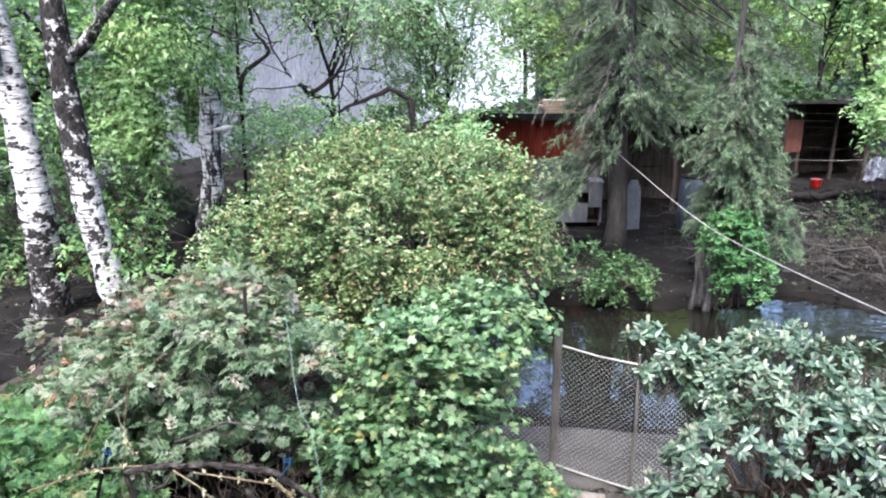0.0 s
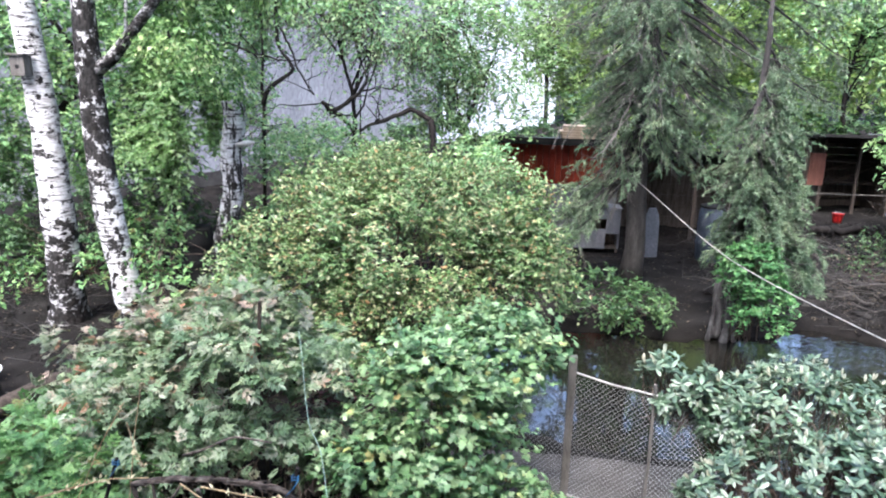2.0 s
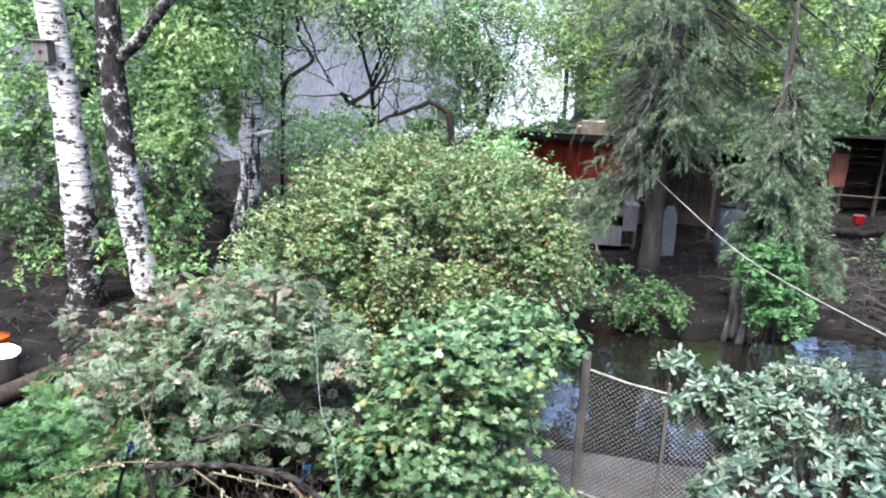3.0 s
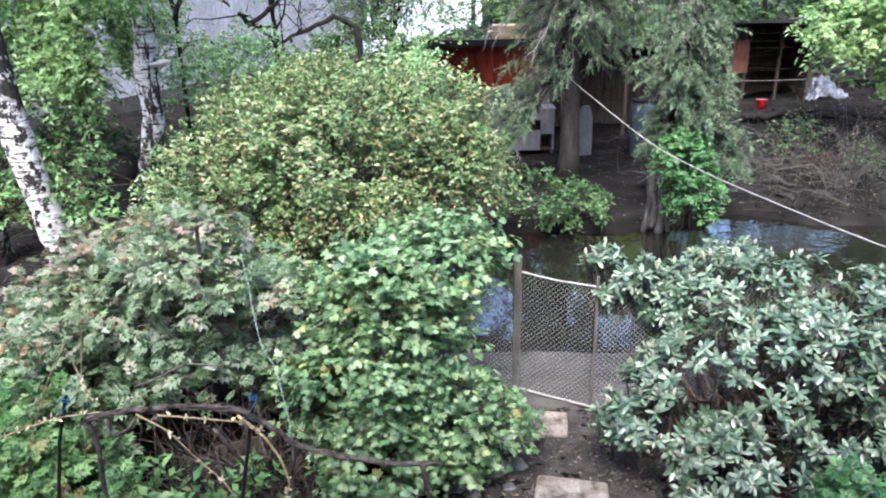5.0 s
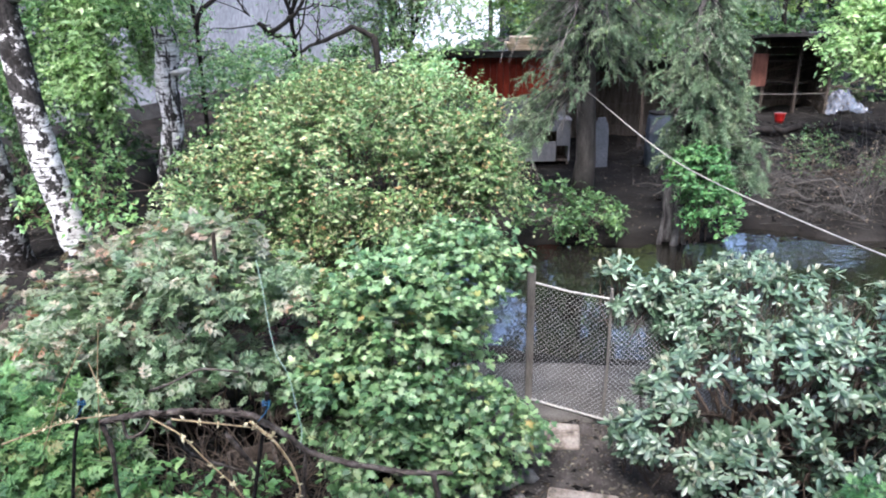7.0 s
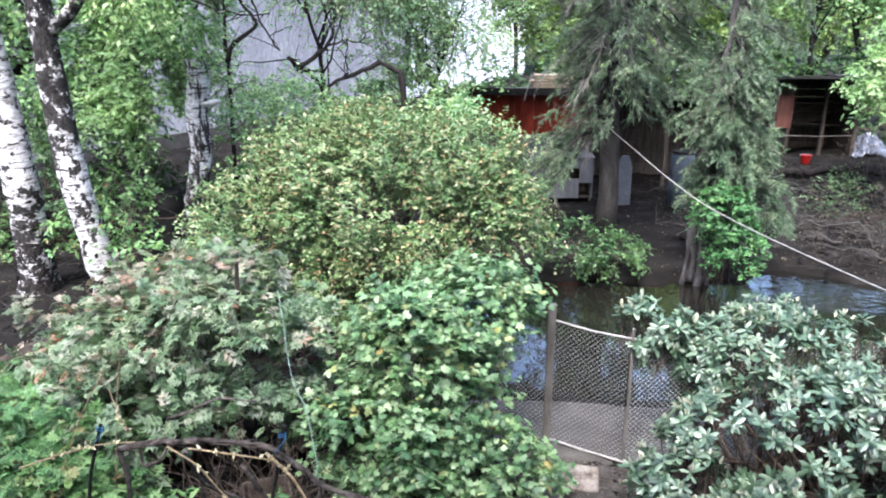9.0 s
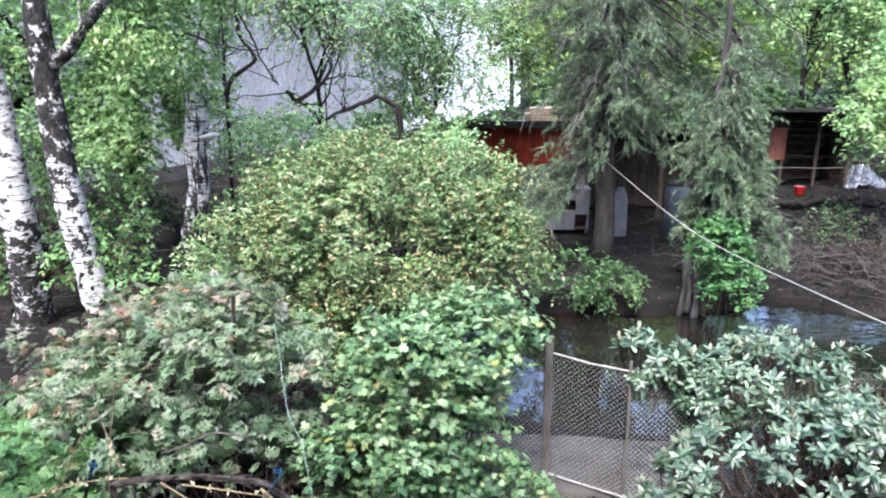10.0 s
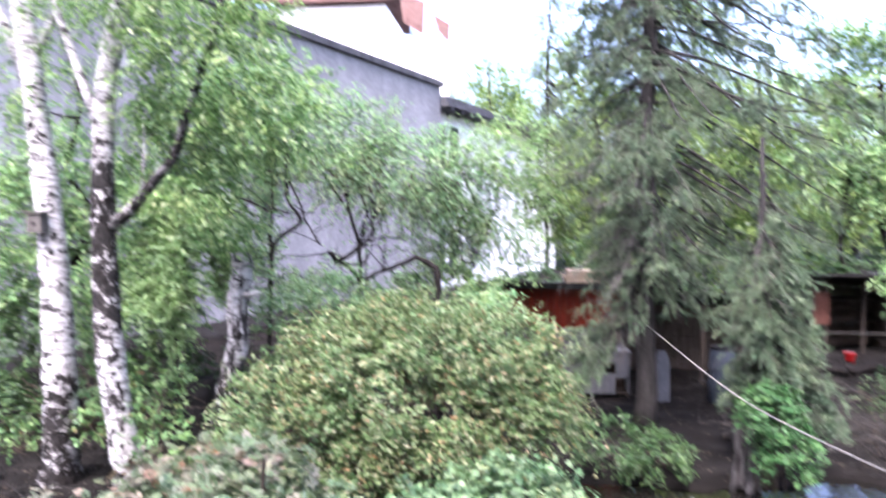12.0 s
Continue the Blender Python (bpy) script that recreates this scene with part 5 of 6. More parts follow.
            part("twig", Geo().tube(bent(RNG, s, e, 5, 0.1), np.linspace(0.011, 0.004, 5), 5), DARK_BARK, top)


bare_tree()

# ---- shrubs ----
shrub("spirea_bush", "large round bush of small yellow-green leaves", (-1.6, 9.4, 0),
      [(-1.3, 9.2, 1.72, 1.7, 1.4, 1.12), (-2.65, 8.5, 1.2, 0.9, 0.9, 0.75), (0.0, 8.9, 1.62, 0.85, 0.7, 0.5), (-0.5, 8.5, 1.55, 0.9, 0.6, 0.5), (-2.05, 7.8, 0.6, 0.7, 0.5, 0.5), (-3.0, 8.3, 0.65, 0.7, 0.6, 0.5), (-1.45, 8.3, 1.1, 0.28, 0.3, 0.4)],
      6600, 11, 0.06, 0.4, OVAL, LEAF_SPIREA, 61, 0.46, 0.4, 0.45, 0.42, 26, 0.022, lump=0.45, gap=-0.28, shell=0.16, bump=0.4, tier=2.6, low=-0.45)
shrub("currant_bush", "leafy bush with broad lobed light green leaves", (-0.1, 5.0, 0),
      [(-0.44, 5.15, 1.1, 0.52, 0.6, 0.8), (-0.06, 5.5, 1.62, 0.52, 0.48, 0.42), (-0.75, 4.6, 0.82, 0.52, 0.4, 0.38), (0.05, 4.72, 0.42, 0.5, 0.4, 0.38), (-0.55, 4.5, 0.42, 0.5, 0.35, 0.38), (-0.4, 5.3, 1.5, 0.42, 0.4, 0.4)],
      1950, 6, 0.066, 0.38, LOBED, LEAF_LOBED, 62, 0.22, 0.15, 0.4, 0.2, 14, 0.014, lump=0.36, shell=0.17, gap=-0.25, bump=0.34, tier=2.2,
      pieces=LEAF_LOBED_PIECE, near=lambda q: (q[:, 1] < 5.0) & (q[:, 2] > 0.3))
shrub("rose_thicket", "tangled rose thicket with green, whitish and reddish leaves", (-2.6, 5.4, 0),
      [(-2.2, 5.5, 1.25, 0.95, 0.75, 0.65), (-3.1, 5.7, 0.95, 0.9, 0.8, 0.6), (-1.85, 5.6, 1.25, 0.4, 0.45, 0.4), (-3.7, 6.0, 0.6, 0.5, 0.6, 0.45), (-2.6, 4.8, 0.85, 0.5, 0.35, 0.35), (-3.2, 4.9, 0.9, 0.6, 0.4, 0.4)],
      720, 5, 0.152, 0.38, COMPOUND, LEAF_ROSE, 63, 0.28, 0.3, 0.5, 0.25, 30, 0.009, lump=0.38, gap=0.0, tier=1.8)
shrub("faded_rose", "rose bush with faded pinkish-white and brown leaves", (-3.6, 6.4, 0),
      [(-3.0, 5.95, 1.45, 0.75, 0.4, 0.3), (-3.8, 6.2, 1.05, 0.7, 0.45, 0.38), (-2.2, 5.75, 1.7, 0.4, 0.35, 0.25)],
      250, 5, 0.15, 0.35, COMPOUND, LEAF_FADED, 78, 0.26, 0.3, 0.5, 0.3, 18, 0.008, lump=0.4, gap=-0.2)
shrub("ground_elder", "patch of low bright green leaves beside the log", (-4.1, 5.0, 0),
      [(-4.0, 5.4, 0.4, 0.9, 0.9, 0.4), (-3.4, 4.4, 0.55, 0.9, 0.6, 0.5), (-2.7, 4.1, 0.35, 0.5, 0.4, 0.35)], 720, 6, 0.13, 0.3, COMPOUND, LEAF_NETTLE, 64, 0.18, 0.9, 0.5, 0.2, 10, 0.006, category="plant")
shrub("young_bramble", "thin leggy shrub between the birch feet", (-5.0, 9.0, 0),
      [(-4.9, 9.2, 1.15, 0.5, 0.45, 0.7), (-4.2, 8.7, 0.5, 0.5, 0.45, 0.4), (-6.25, 9.7, 1.0, 0.28, 0.25, 0.35), (-5.75, 10.4, 1.3, 0.45, 0.4, 0.7)], 230, 6, 0.1, 0.35, OVAL, LEAF_NETTLE, 65, 0.3, 0.4, 0.6, 0.25, 14, 0.008, shell=0.4, gap=-0.2)
shrub("undergrowth", "dark green undergrowth behind the birches", (-8.0, 12.0, 0),
      [(-8.6, 12.4, 1.0, 1.8, 0.8, 1.1), (-10.8, 12.6, 1.0, 1.4, 0.8, 1.2), (-3.6, 11.0, 0.5, 0.5, 0.5, 0.4), (-6.8, 12.9, 0.7, 1.0, 0.5, 0.8), (-5.6, 13.4, 0.6, 0.9, 0.5, 0.7)], 1600, 7, 0.10, 0.35, OVAL, LEAF_DARK, 72, 0.3, 0.4, 0.5, 0.25, 20, 0.009, gap=-0.2)
shrub("hedge", "dense dark green hedge behind the sheds", (6.0, 22.0, 0),
      [(-2.5, 20.0, 1.2, 2.2, 0.8, 1.4), (2.0, 21.0, 1.4, 2.6, 0.9, 1.6), (7.0, 23.0, 1.5, 3.4, 0.9, 2.1), (12.5, 23.0, 1.4, 3.4, 0.9, 1.8), (18.0, 21.0, 1.5, 3.0, 0.9, 2.0)], 3200, 7, 0.18, 0.35, OVAL, LEAF_DARK, 74, 0.45, 0.4, 0.5, 0.25, 20, 0.02, gap=-0.8, lump=1.0, category="hedge")
shrub("seedling_patch", "scattered green seedlings on the soil behind the birches", (-8.5, 10.8, 0),
      [(-8.4, 10.7, 0.2, 0.5, 0.4, 0.22), (-9.0, 11.7, 0.3, 0.7, 0.4, 0.3), (-7.9, 9.6, 0.15, 0.3, 0.3, 0.16), (-7.5, 11.2, 0.3, 0.4, 0.3, 0.3)], 100, 6, 0.1, 0.35, OVAL, LEAF_NETTLE, 79, 0.2, 0.6, 0.5, 0.2, 10, 0.005, category="plant")
shrub("fern_patch", "bright green leafy plant below the rhododendron", (3.0, 3.7, 0), [(3.0, 3.7, 0.3, 0.4, 0.3, 0.3)], 90, 6, 0.13, 0.3, COMPOUND, LEAF_VIVID, 75, 0.2, 0.5, 0.5, 0.2, 8, 0.005, category="plant")
shrub("lilac_bush", "grey-green lilac bush growing behind the spirea", (-2.4, 12.4, 0),
      [(-3.7, 12.4, 2.1, 1.0, 0.6, 1.0), (-2.0, 12.5, 1.6, 1.1, 0.6, 0.85), (-0.4, 12.4, 1.8, 0.9, 0.6, 1.0)], 950, 7, 0.098, 0.35, OVAL, LEAF_BLUE, 76, 0.3, 0.5, 0.5, 0.2, 18, 0.012, gap=-0.4)
shrub("ivy_shrub", "fresh green leafy shrub at the foot of the small spruce", (3.8, 10.7, 0),
      [(3.66, 10.3, 1.3, 0.4, 0.28, 0.36), (3.9, 10.25, 0.75, 0.34, 0.28, 0.42)], 400, 7, 0.085, 0.3, OVAL, LEAF_VIVID, 66, 0.2, 0.3, 0.5, 0.3, 10, 0.01)
shrub("bank_shrub", "low green shrub overhanging the pond", (1.8, 11.1, 0),
      [(1.5, 11.0, 0.5, 0.55, 0.4, 0.33), (2.25, 10.9, 0.35, 0.45, 0.4, 0.3)], 300, 7, 0.085, 0.3, OVAL, LEAF_DARK, 67, 0.25, 0.1, 0.5, 0.4, 10, 0.01)
shrub("purple_barberry", "small dark purple-leaved shrub", (-1.6, 6.5, 0), [(-1.6, 6.4, 0.5, 0.35, 0.3, 0.3)], 120, 7, 0.05, 0.3, OVAL, LEAF_PURPLE, 68, 0.2, 0.4, 0.5, 0.2, 8, 0.006)
shrub("dry_bramble", "grey nearly leafless bramble on the far bank", (7.6, 12.8, 0), [(7.4, 12.6, 0.5, 1.9, 1.1, 0.6), (9.6, 14.5, 0.5, 1.6, 1.4, 0.6), (6.2, 14.8, 0.3, 1.2, 1.2, 0.35), (10.4, 19.4, 0.7, 1.0, 0.4, 0.7)], 1000, 2, 0.05, 0.4, OVAL, LITTER, 69, 0.55, 0.3, 0.8, 0.3, 30, 0.008, wood=GREY_TWIG, shell=0.5)
shrub("grey_shrub", "small grey-green shrub on the far bank", (7.4, 14.6, 0), [(7.4, 14.6, 0.5, 0.6, 0.45, 0.5), (8.4, 13.6, 0.3, 0.4, 0.3, 0.3)], 200, 5, 0.07, 0.35, OVAL, LEAF_DARK, 77, 0.3, 0.4, 0.6, 0.2, 14, 0.008, shell=0.4)
shrub("vine_seedlings", "small leafy seedlings under the vine", (-1.9, 3.9, 0), [(-2.0, 3.95, 0.35, 0.35, 0.25, 0.3), (-1.4, 4.1, 0.3, 0.25, 0.2, 0.25)], 60, 5, 0.10, 0.3, OVAL, LEAF_NETTLE, 73, 0.18, 0.6, 0.5, 0.2, 8, 0.005, category="plant")


def rhododendron():
    """Rosettes of stiff leaves on crooked stems, pale young shoots in their hearts."""
    rng = np.random.default_rng(71)
    base = np.array([2.9, 5.2, 0.0])
    top = thing("rhododendron", base, "large rhododendron with grey-green leathery leaves and pale young shoots", "shrub")
    hulls = [(2.75, 5.0, 0.75, 1.3, 0.75, 0.66), (1.62, 5.8, 1.3, 0.42, 0.4, 0.36), (3.9, 5.1, 0.95, 1.2, 0.9, 0.8), (1.75, 4.65, 0.55, 0.5, 0.4, 0.36), (2.8, 5.7, 1.12, 1.3, 0.5, 0.45), (3.0, 6.7, 1.0, 0.4, 0.35, 0.35), (2.4, 4.3, 0.38, 0.6, 0.4, 0.34), (3.3, 4.35, 0.5, 0.55, 0.35, 0.3)]
    p, out = hull_points(rng, hulls, 1400, 71, 0.17, 0.28, 0.36, -0.18, -0.5, 1.6)
    p -= base
    ax = unit(out * 0.7 + np.array([0, -0.1, 0.8]) + rng.normal(size=p.shape) * 0.25)
    q, way, nor, sz = [], [], [], []
    bq, bw, bn, bs = [], [], [], []
    for c, a in zip(p, ax):
        s1 = unit(np.cross(a, [0.31, 0.2, 0.93]))
        s2 = np.cross(a, s1)
        k = rng.integers(7, 11)
        for i in range(k):
            t = 2 * np.pi * i / k + rng.uniform(-0.3, 0.3)
            r = s1 * math.cos(t) + s2 * math.sin(t)
            lift = rng.uniform(-0.25, 0.75)
            q.append(c + a * rng.uniform(-0.03, 0.02))
            way.append(r + a * lift)
            nor.append(a - r * 0.4)
            sz.append(rng.uniform(0.065, 0.108))
        if rng.random() < 0.38:
            for i in range(rng.integers(3, 7)):
                t = rng.uniform(0, 6.28)
                r = s1 * math.cos(t) + s2 * math.sin(t)
                bq.append(c + a * 0.015)
                bw.append(a + r * rng.uniform(0.15, 0.5))
                bn.append(r)
                bs.append(rng.uniform(0.042, 0.078))
    q, turns, sz = np.array(q), frames(np.array(way), np.array(nor)), np.array(sz)
    near = rng.permutation(np.flatnonzero((q[:, 1] < -0.25) & (q[:, 0] < 0.6)))[:300]
    place_pieces("leaf", LONG, LEAF_RHODO_PIECE, top, q[near], turns[near], sz[near])
    rest = np.ones(len(q), bool)
    rest[near] = False
    part("foliage", cloud(Geo(), LONG, q[rest], turns[rest], sz[rest]), LEAF_RHODO, top, kind="stuff")
    part("young_growth", cloud(Geo(), LONG, np.array(bq), frames(np.array(bw), np.array(bn)), np.array(bs)), LEAF_BUD, top, "pale cream young shoots", kind="stuff")
    g = Geo()
    for i in range(len(p)):
        st = p[i] - ax[i] * rng.uniform(0.15, 0.4) + np.array([0, 0, -0.08])
        g.tube(bent(rng, st, p[i], 4, 0.0), [0.006, 0.006, 0.005, 0.004], 4)
        if i % 20 == 0:
            part("stem", Geo().tube(bent(rng, (rng.normal(0, 0.3), rng.normal(0, 0.2), -0.05), st, 7, 0.15), np.linspace(0.022, 0.006, 7), 6), TWIG, top, smooth=True)
    part("twig_mass", g, TWIG, top, kind="stuff")


rhododendron()

# ---- fence and gate ----


def chain_mesh(a, b, z0, z1, pitch=0.052, r=0.0014):
    """Diamond wire mesh between the plan points a and b."""
    g = Geo()
    a, b = np.array(a, float), np.array(b, float)
    ln, h = np.linalg.norm(b - a), z1 - z0
    d = (b - a) / ln
    for sgn in (1, -1):
        k = -int(h / pitch) - 1 if sgn > 0 else 0
        n1 = int(ln / pitch) + (0 if sgn > 0 else int(h / pitch) + 1)
        for m in range(k, n1 + 1):
            s0 = m * pitch
            e0, e1 = (s0, s0 + h) if sgn > 0 else (s0, s0 - h)
            lo, hi = min(e0, e1), max(e0, e1)
            if hi <= 0 or lo >= ln:
                continue
            t0, t1 = 0.0, 1.0
            for t in ((0 - e0) / (e1 - e0), (ln - e0) / (e1 - e0)):
                v = (e1 - e0)
                if (t == (0 - e0) / (e1 - e0)) == (v > 0):
                    t0 = max(t0, t)
                else:
                    t1 = min(t1, t)
            if t1 - t0 < 0.01:
                continue
            steps = max(2, int((t1 - t0) * h / 0.2))
            tt = np.linspace(t0, t1, steps)
            s = e0 + (e1 - e0) * tt
            wob = 0.006 * np.sin(s * 9 + m) + 0.004 * sgn
            nrm = np.array([d[1], -d[0]])
            pts = np.stack([a[0] + d[0] * s + nrm[0] * wob, a[1] + d[1] * s + nrm[1] * wob, z0 + h * tt], 1)
            g.tube(pts, r, 3)
    return g


def fence():
    top = thing("garden_fence", (0.74, 5.94, 0.0), "low chain-link fence with a grey wooden post", "fence")
    o = np.array([0.74, 5.94])
    p1, p2, p3, p4 = np.array([0.74, 5.94]) - o, np.array([1.42, 5.58]) - o, np.array([-0.9, 6.15]) - o, np.array([4.6, 5.95]) - o
    bevelled(part("post", Geo().box((-0.035, -0.035, -0.2), (0.03, 0.03, 1.49), jit=0.006), POST_WOOD, top, "weathered grey wooden post"), 0.006)
    part("post", Geo().tube([(*p2, -0.2), (*p2 + [0.01, 0], 0.7), (*p2, 1.42)], 0.015, 8), POST_WOOD, top, "thin grey post")
    part("post", Geo().tube([(*p3, -0.2), (*p3, 1.3)], 0.018, 8), RUST, top)
    part("post", Geo().tube([(2.0, -0.2, -0.2), (2.0, -0.2, 1.25)], 0.018, 8), RUST, top)
    part("mesh", chain_mesh(p1 + [0.035, -0.02], p2 - [0.02, -0.01], 0.02, 1.3), WIRE, top)
    part("mesh", chain_mesh(p3, p1 - [0.04, 0], 0.02, 1.15), WIRE, top)
    part("mesh", chain_mesh(p2 + [0.02, 0], p4, 0.02, 1.2), WIRE, top)
    part("top_rail", Geo().tube([(0.03, -0.015, 1.33), (0.35, -0.2, 1.315), (*p2, 1.32), (*p2 + [0.25, 0.0], 1.28)], 0.011, 8), ROPE, top, "pale bent top wire")
    part("bottom_rail", Geo().tube([(0.02, -0.03, 0.06), (0.35, -0.2, 0.055), (*(p2 - [0, 0.015]), 0.06), (*(p2 + [0.2, -0.03]), 0.05)], 0.014, 8), ROPE, top)


fence()


def cable():
    top = thing("cable", (2.40, 13.12, 2.07), "pale cable strung from the spruce across the garden", "cable")
    pts = np.array([(2.40, 13.12, 2.07), (3.04, 10.0, 1.57), (3.30, 8.4, 1.57), (3.44, 7.0, 1.67), (3.53, 5.0, 1.88), (3.58, 3.0, 2.2), (3.62, -0.9, 3.0)]) - np.array([2.40, 13.12, 2.07])
    t = np.linspace(0, 6, 60)
    fine = np.stack([np.interp(t, np.arange(7), pts[:, k]) for k in range(3)], 1)
    ker = np.ones(9) / 9
    for k in range(3):
        fine[4:-4, k] = np.convolve(fine[:, k], ker, "valid")
    part("line", Geo().tube(fine, 0.008, 8), ROPE, top, smooth=True)


cable()

# ---- vine frame in the foreground ----


def vine():
    o = np.array([-1.8, 3.6, 0.0])
    top = thing("grape_vine", o, "old dark grape vine with pale budding canes", "vine")
    rng = np.random.default_rng(81)
    main = curve([(-2.25, 3.62, 1.36), (-1.99, 3.6, 1.43), (-1.7, 3.6, 1.45), (-1.41, 3.6, 1.45), (-1.23, 3.6, 1.42), (-1.08, 3.65, 1.26), (-0.93, 3.7, 1.07), (-0.68, 3.75, 0.94), (-0.31, 3.85, 0.79), (0.02, 3.9, 0.75)], 70) - o
    fat = np.linspace(0.019, 0.015, 70) * rng.uniform(0.86, 1.14, 70) * (1 + 0.35 * (rng.random(70) < 0.1))
    part("main_stem", Geo().tube(main + rng.normal(0, 0.003, main.shape), fat * 0.95, 12), VINE_BARK, top, smooth=True)
    g = Geo()
    for k in range(170):
        i = rng.integers(1, 67)
        a = rng.uniform(0, 6.28)
        off = np.array([0, math.cos(a), math.sin(a)]) * fat[i] * 1.02
        g.tube([main[i] + off, main[i + 1] + off * 1.08, main[min(69, i + rng.integers(2, 4))] + off * rng.uniform(1.0, 1.5)], [0.004, 0.006, 0.002], 4)
    part("bark_strip_mass", g, VINE_BARK, top, "peeling strips of bark", kind="stuff")
    for pts, r in (([(-2.25, 3.62, 1.36), (-2.2, 3.6, 1.15), (-2.25, 3.62, 0.8), (-2.2, 3.65, 0.0)], 0.018), ([(-2.1, 3.6, 1.4), (-2.08, 3.58, 1.25), (-1.95, 3.57, 1.32), (-1.9, 3.6, 1.42)], 0.012),
                   ([(-2.31, 4.4, 1.1), (-2.1, 4.3, 1.22), (-1.9, 4.4, 1.3), (-1.6, 4.4, 1.27)], 0.012), ([(-0.95, 3.7, 1.1), (-1.0, 3.72, 0.8), (-1.05, 3.75, 0.0)], 0.014), ([(-0.12, 3.87, 0.77), (-0.08, 3.88, 0.5), (-0.1, 3.9, -0.02)], 0.022), ([(-1.6, 4.0, 1.0), (-1.45, 4.1, 0.6), (-1.3, 4.2, 0.0)], 0.016), ([(-1.85, 3.7, 1.3), (-1.9, 4.0, 0.8), (-1.5, 4.4, 0.3), (-1.4, 4.5, 0.0)], 0.014)):
        part("stem", Geo().tube(curve(pts, 14) - o, np.linspace(r, r * 0.7, 14) * rng.uniform(0.8, 1.2, 14), 8), VINE_BARK, top, smooth=True)
    canes = [[(-2.9, 3.55, 1.23), (-2.6, 3.55, 1.35), (-2.36, 3.55, 1.43), (-2.1, 3.57, 1.45)], [(-1.87, 3.52, 1.46), (-1.68, 3.5, 1.35), (-1.53, 3.5, 1.13), (-1.38, 3.5, 0.95), (-1.3, 3.5, 0.75)],
             [(-1.25, 3.55, 1.42), (-1.1, 3.55, 1.26), (-1.01, 3.55, 1.08), (-0.97, 3.55, 0.88), (-1.04, 3.55, 0.7)], [(-1.75, 3.55, 1.43), (-1.47, 3.55, 1.40), (-1.23, 3.55, 1.37), (-1.09, 3.55, 1.3)],
             [(-2.15, 3.6, 1.5), (-2.2, 3.6, 1.62), (-2.25, 3.62, 1.8)]]
    for c in canes:
        f = curve(c, 20) - o
        cane = part("cane", Geo().tube(f, np.linspace(0.0068, 0.004, 20) * (1.6 if c[0][0] == -1.25 else 1.0), 7), CANE, top, "pale straw-coloured cane", smooth=True)
        for i in np.sort(rng.choice(np.arange(1, 20), 8, replace=False)):
            k = int(rng.integers(2, 6))
            p = f[i] + rng.normal(0, 0.006, (k, 3)) + [0, -0.006, 0.006]
            w = rng.normal(size=(k, 3)) + [0, -0.3, 0.9]
            part("bud", cloud(Geo(), OVAL, p, frames(w, rng.normal(size=(k, 3)) + [0, -1.0, 0.3]), rng.uniform(0.016, 0.042, k)), BUD, cane)


def dry_canes():
    """A tangle of dead canes under the vine."""
    rng = np.random.default_rng(83)
    o = np.array([-1.6, 4.3, 0.0])
    top = thing("dry_canes", o, "tangle of dry grey-brown canes under the vine", "canes")
    g = Geo()
    for k in range(190):
        a = np.array([rng.uniform(-2.3, -0.9), rng.uniform(3.85, 4.9), 0.0]) - o
        e = a + np.array([rng.normal(0, 0.45), rng.normal(0, 0.25), rng.uniform(0.15, 1.0)])
        g.tube(bent(rng, a, e, 6, rng.uniform(-0.1, 0.35)), np.linspace(rng.uniform(0.003, 0.008), 0.002, 6), 5)
    part("cane_mass", g, TWIG, top, kind="stuff")


dry_canes()


def stake(label, pts, r, mat, tie=None):
    o = np.array(pts[-1], float)
    top = thing("garden_stake", o, label, "stake")
    part("rod", Geo().tube(np.array(pts) - o, r, 8), mat, top)
    if tie is not None:
        a = np.linspace(0, 4 * np.pi, 26)
        c = np.array(tie) - o
        part("tie", Geo().tube(np.stack([c[0] + 0.022 * np.cos(a), c[1] + 0.022 * np.sin(a), c[2] + 0.006 * a / 2 + 0.006 * np.sin(3 * a)], 1), 0.004, 5), TIE_BLUE, top, "knotted blue plastic twine")
        part("tie_end", Geo().tube([c + [0.03, -0.02, 0.02], c + [0.0, -0.04, -0.03], c + [-0.05, -0.04, -0.09]], 0.0035, 5), TIE_BLUE, top)


vine()
stake("dark garden stake with a blue twine knot", [(-2.33, 3.6, 1.55), (-2.45, 3.6, 1.2), (-2.75, 3.62, -0.05)], 0.012, DARK_BARK, (-2.34, 3.6, 1.5))
stake("dark garden stake tied to the vine with blue twine", [(-1.14, 3.62, 1.58), (-1.22, 3.64, 1.22), (-1.5, 3.66, -0.05)], 0.013, DARK_BARK, (-1.15, 3.6, 1.5))
stake("thin dark stake standing in the rose thicket", [(-1.94, 5.15, 2.12), (-1.97, 5.15, 1.54), (-1.93, 5.2, -0.05)], 0.018, OLD_WOOD)
stake("thin cane leaning in the roses", [(-2.49, 4.2, 1.73), (-2.56, 4.2, 1.4), (-2.8, 4.2, -0.05)], 0.004, CANE)
stake("thin pale cane leaning beside the vine", [(-2.5, 4.0, 1.73), (-2.7, 4.0, 1.4), (-3.4, 4.0, -0.05)], 0.004, CANE)


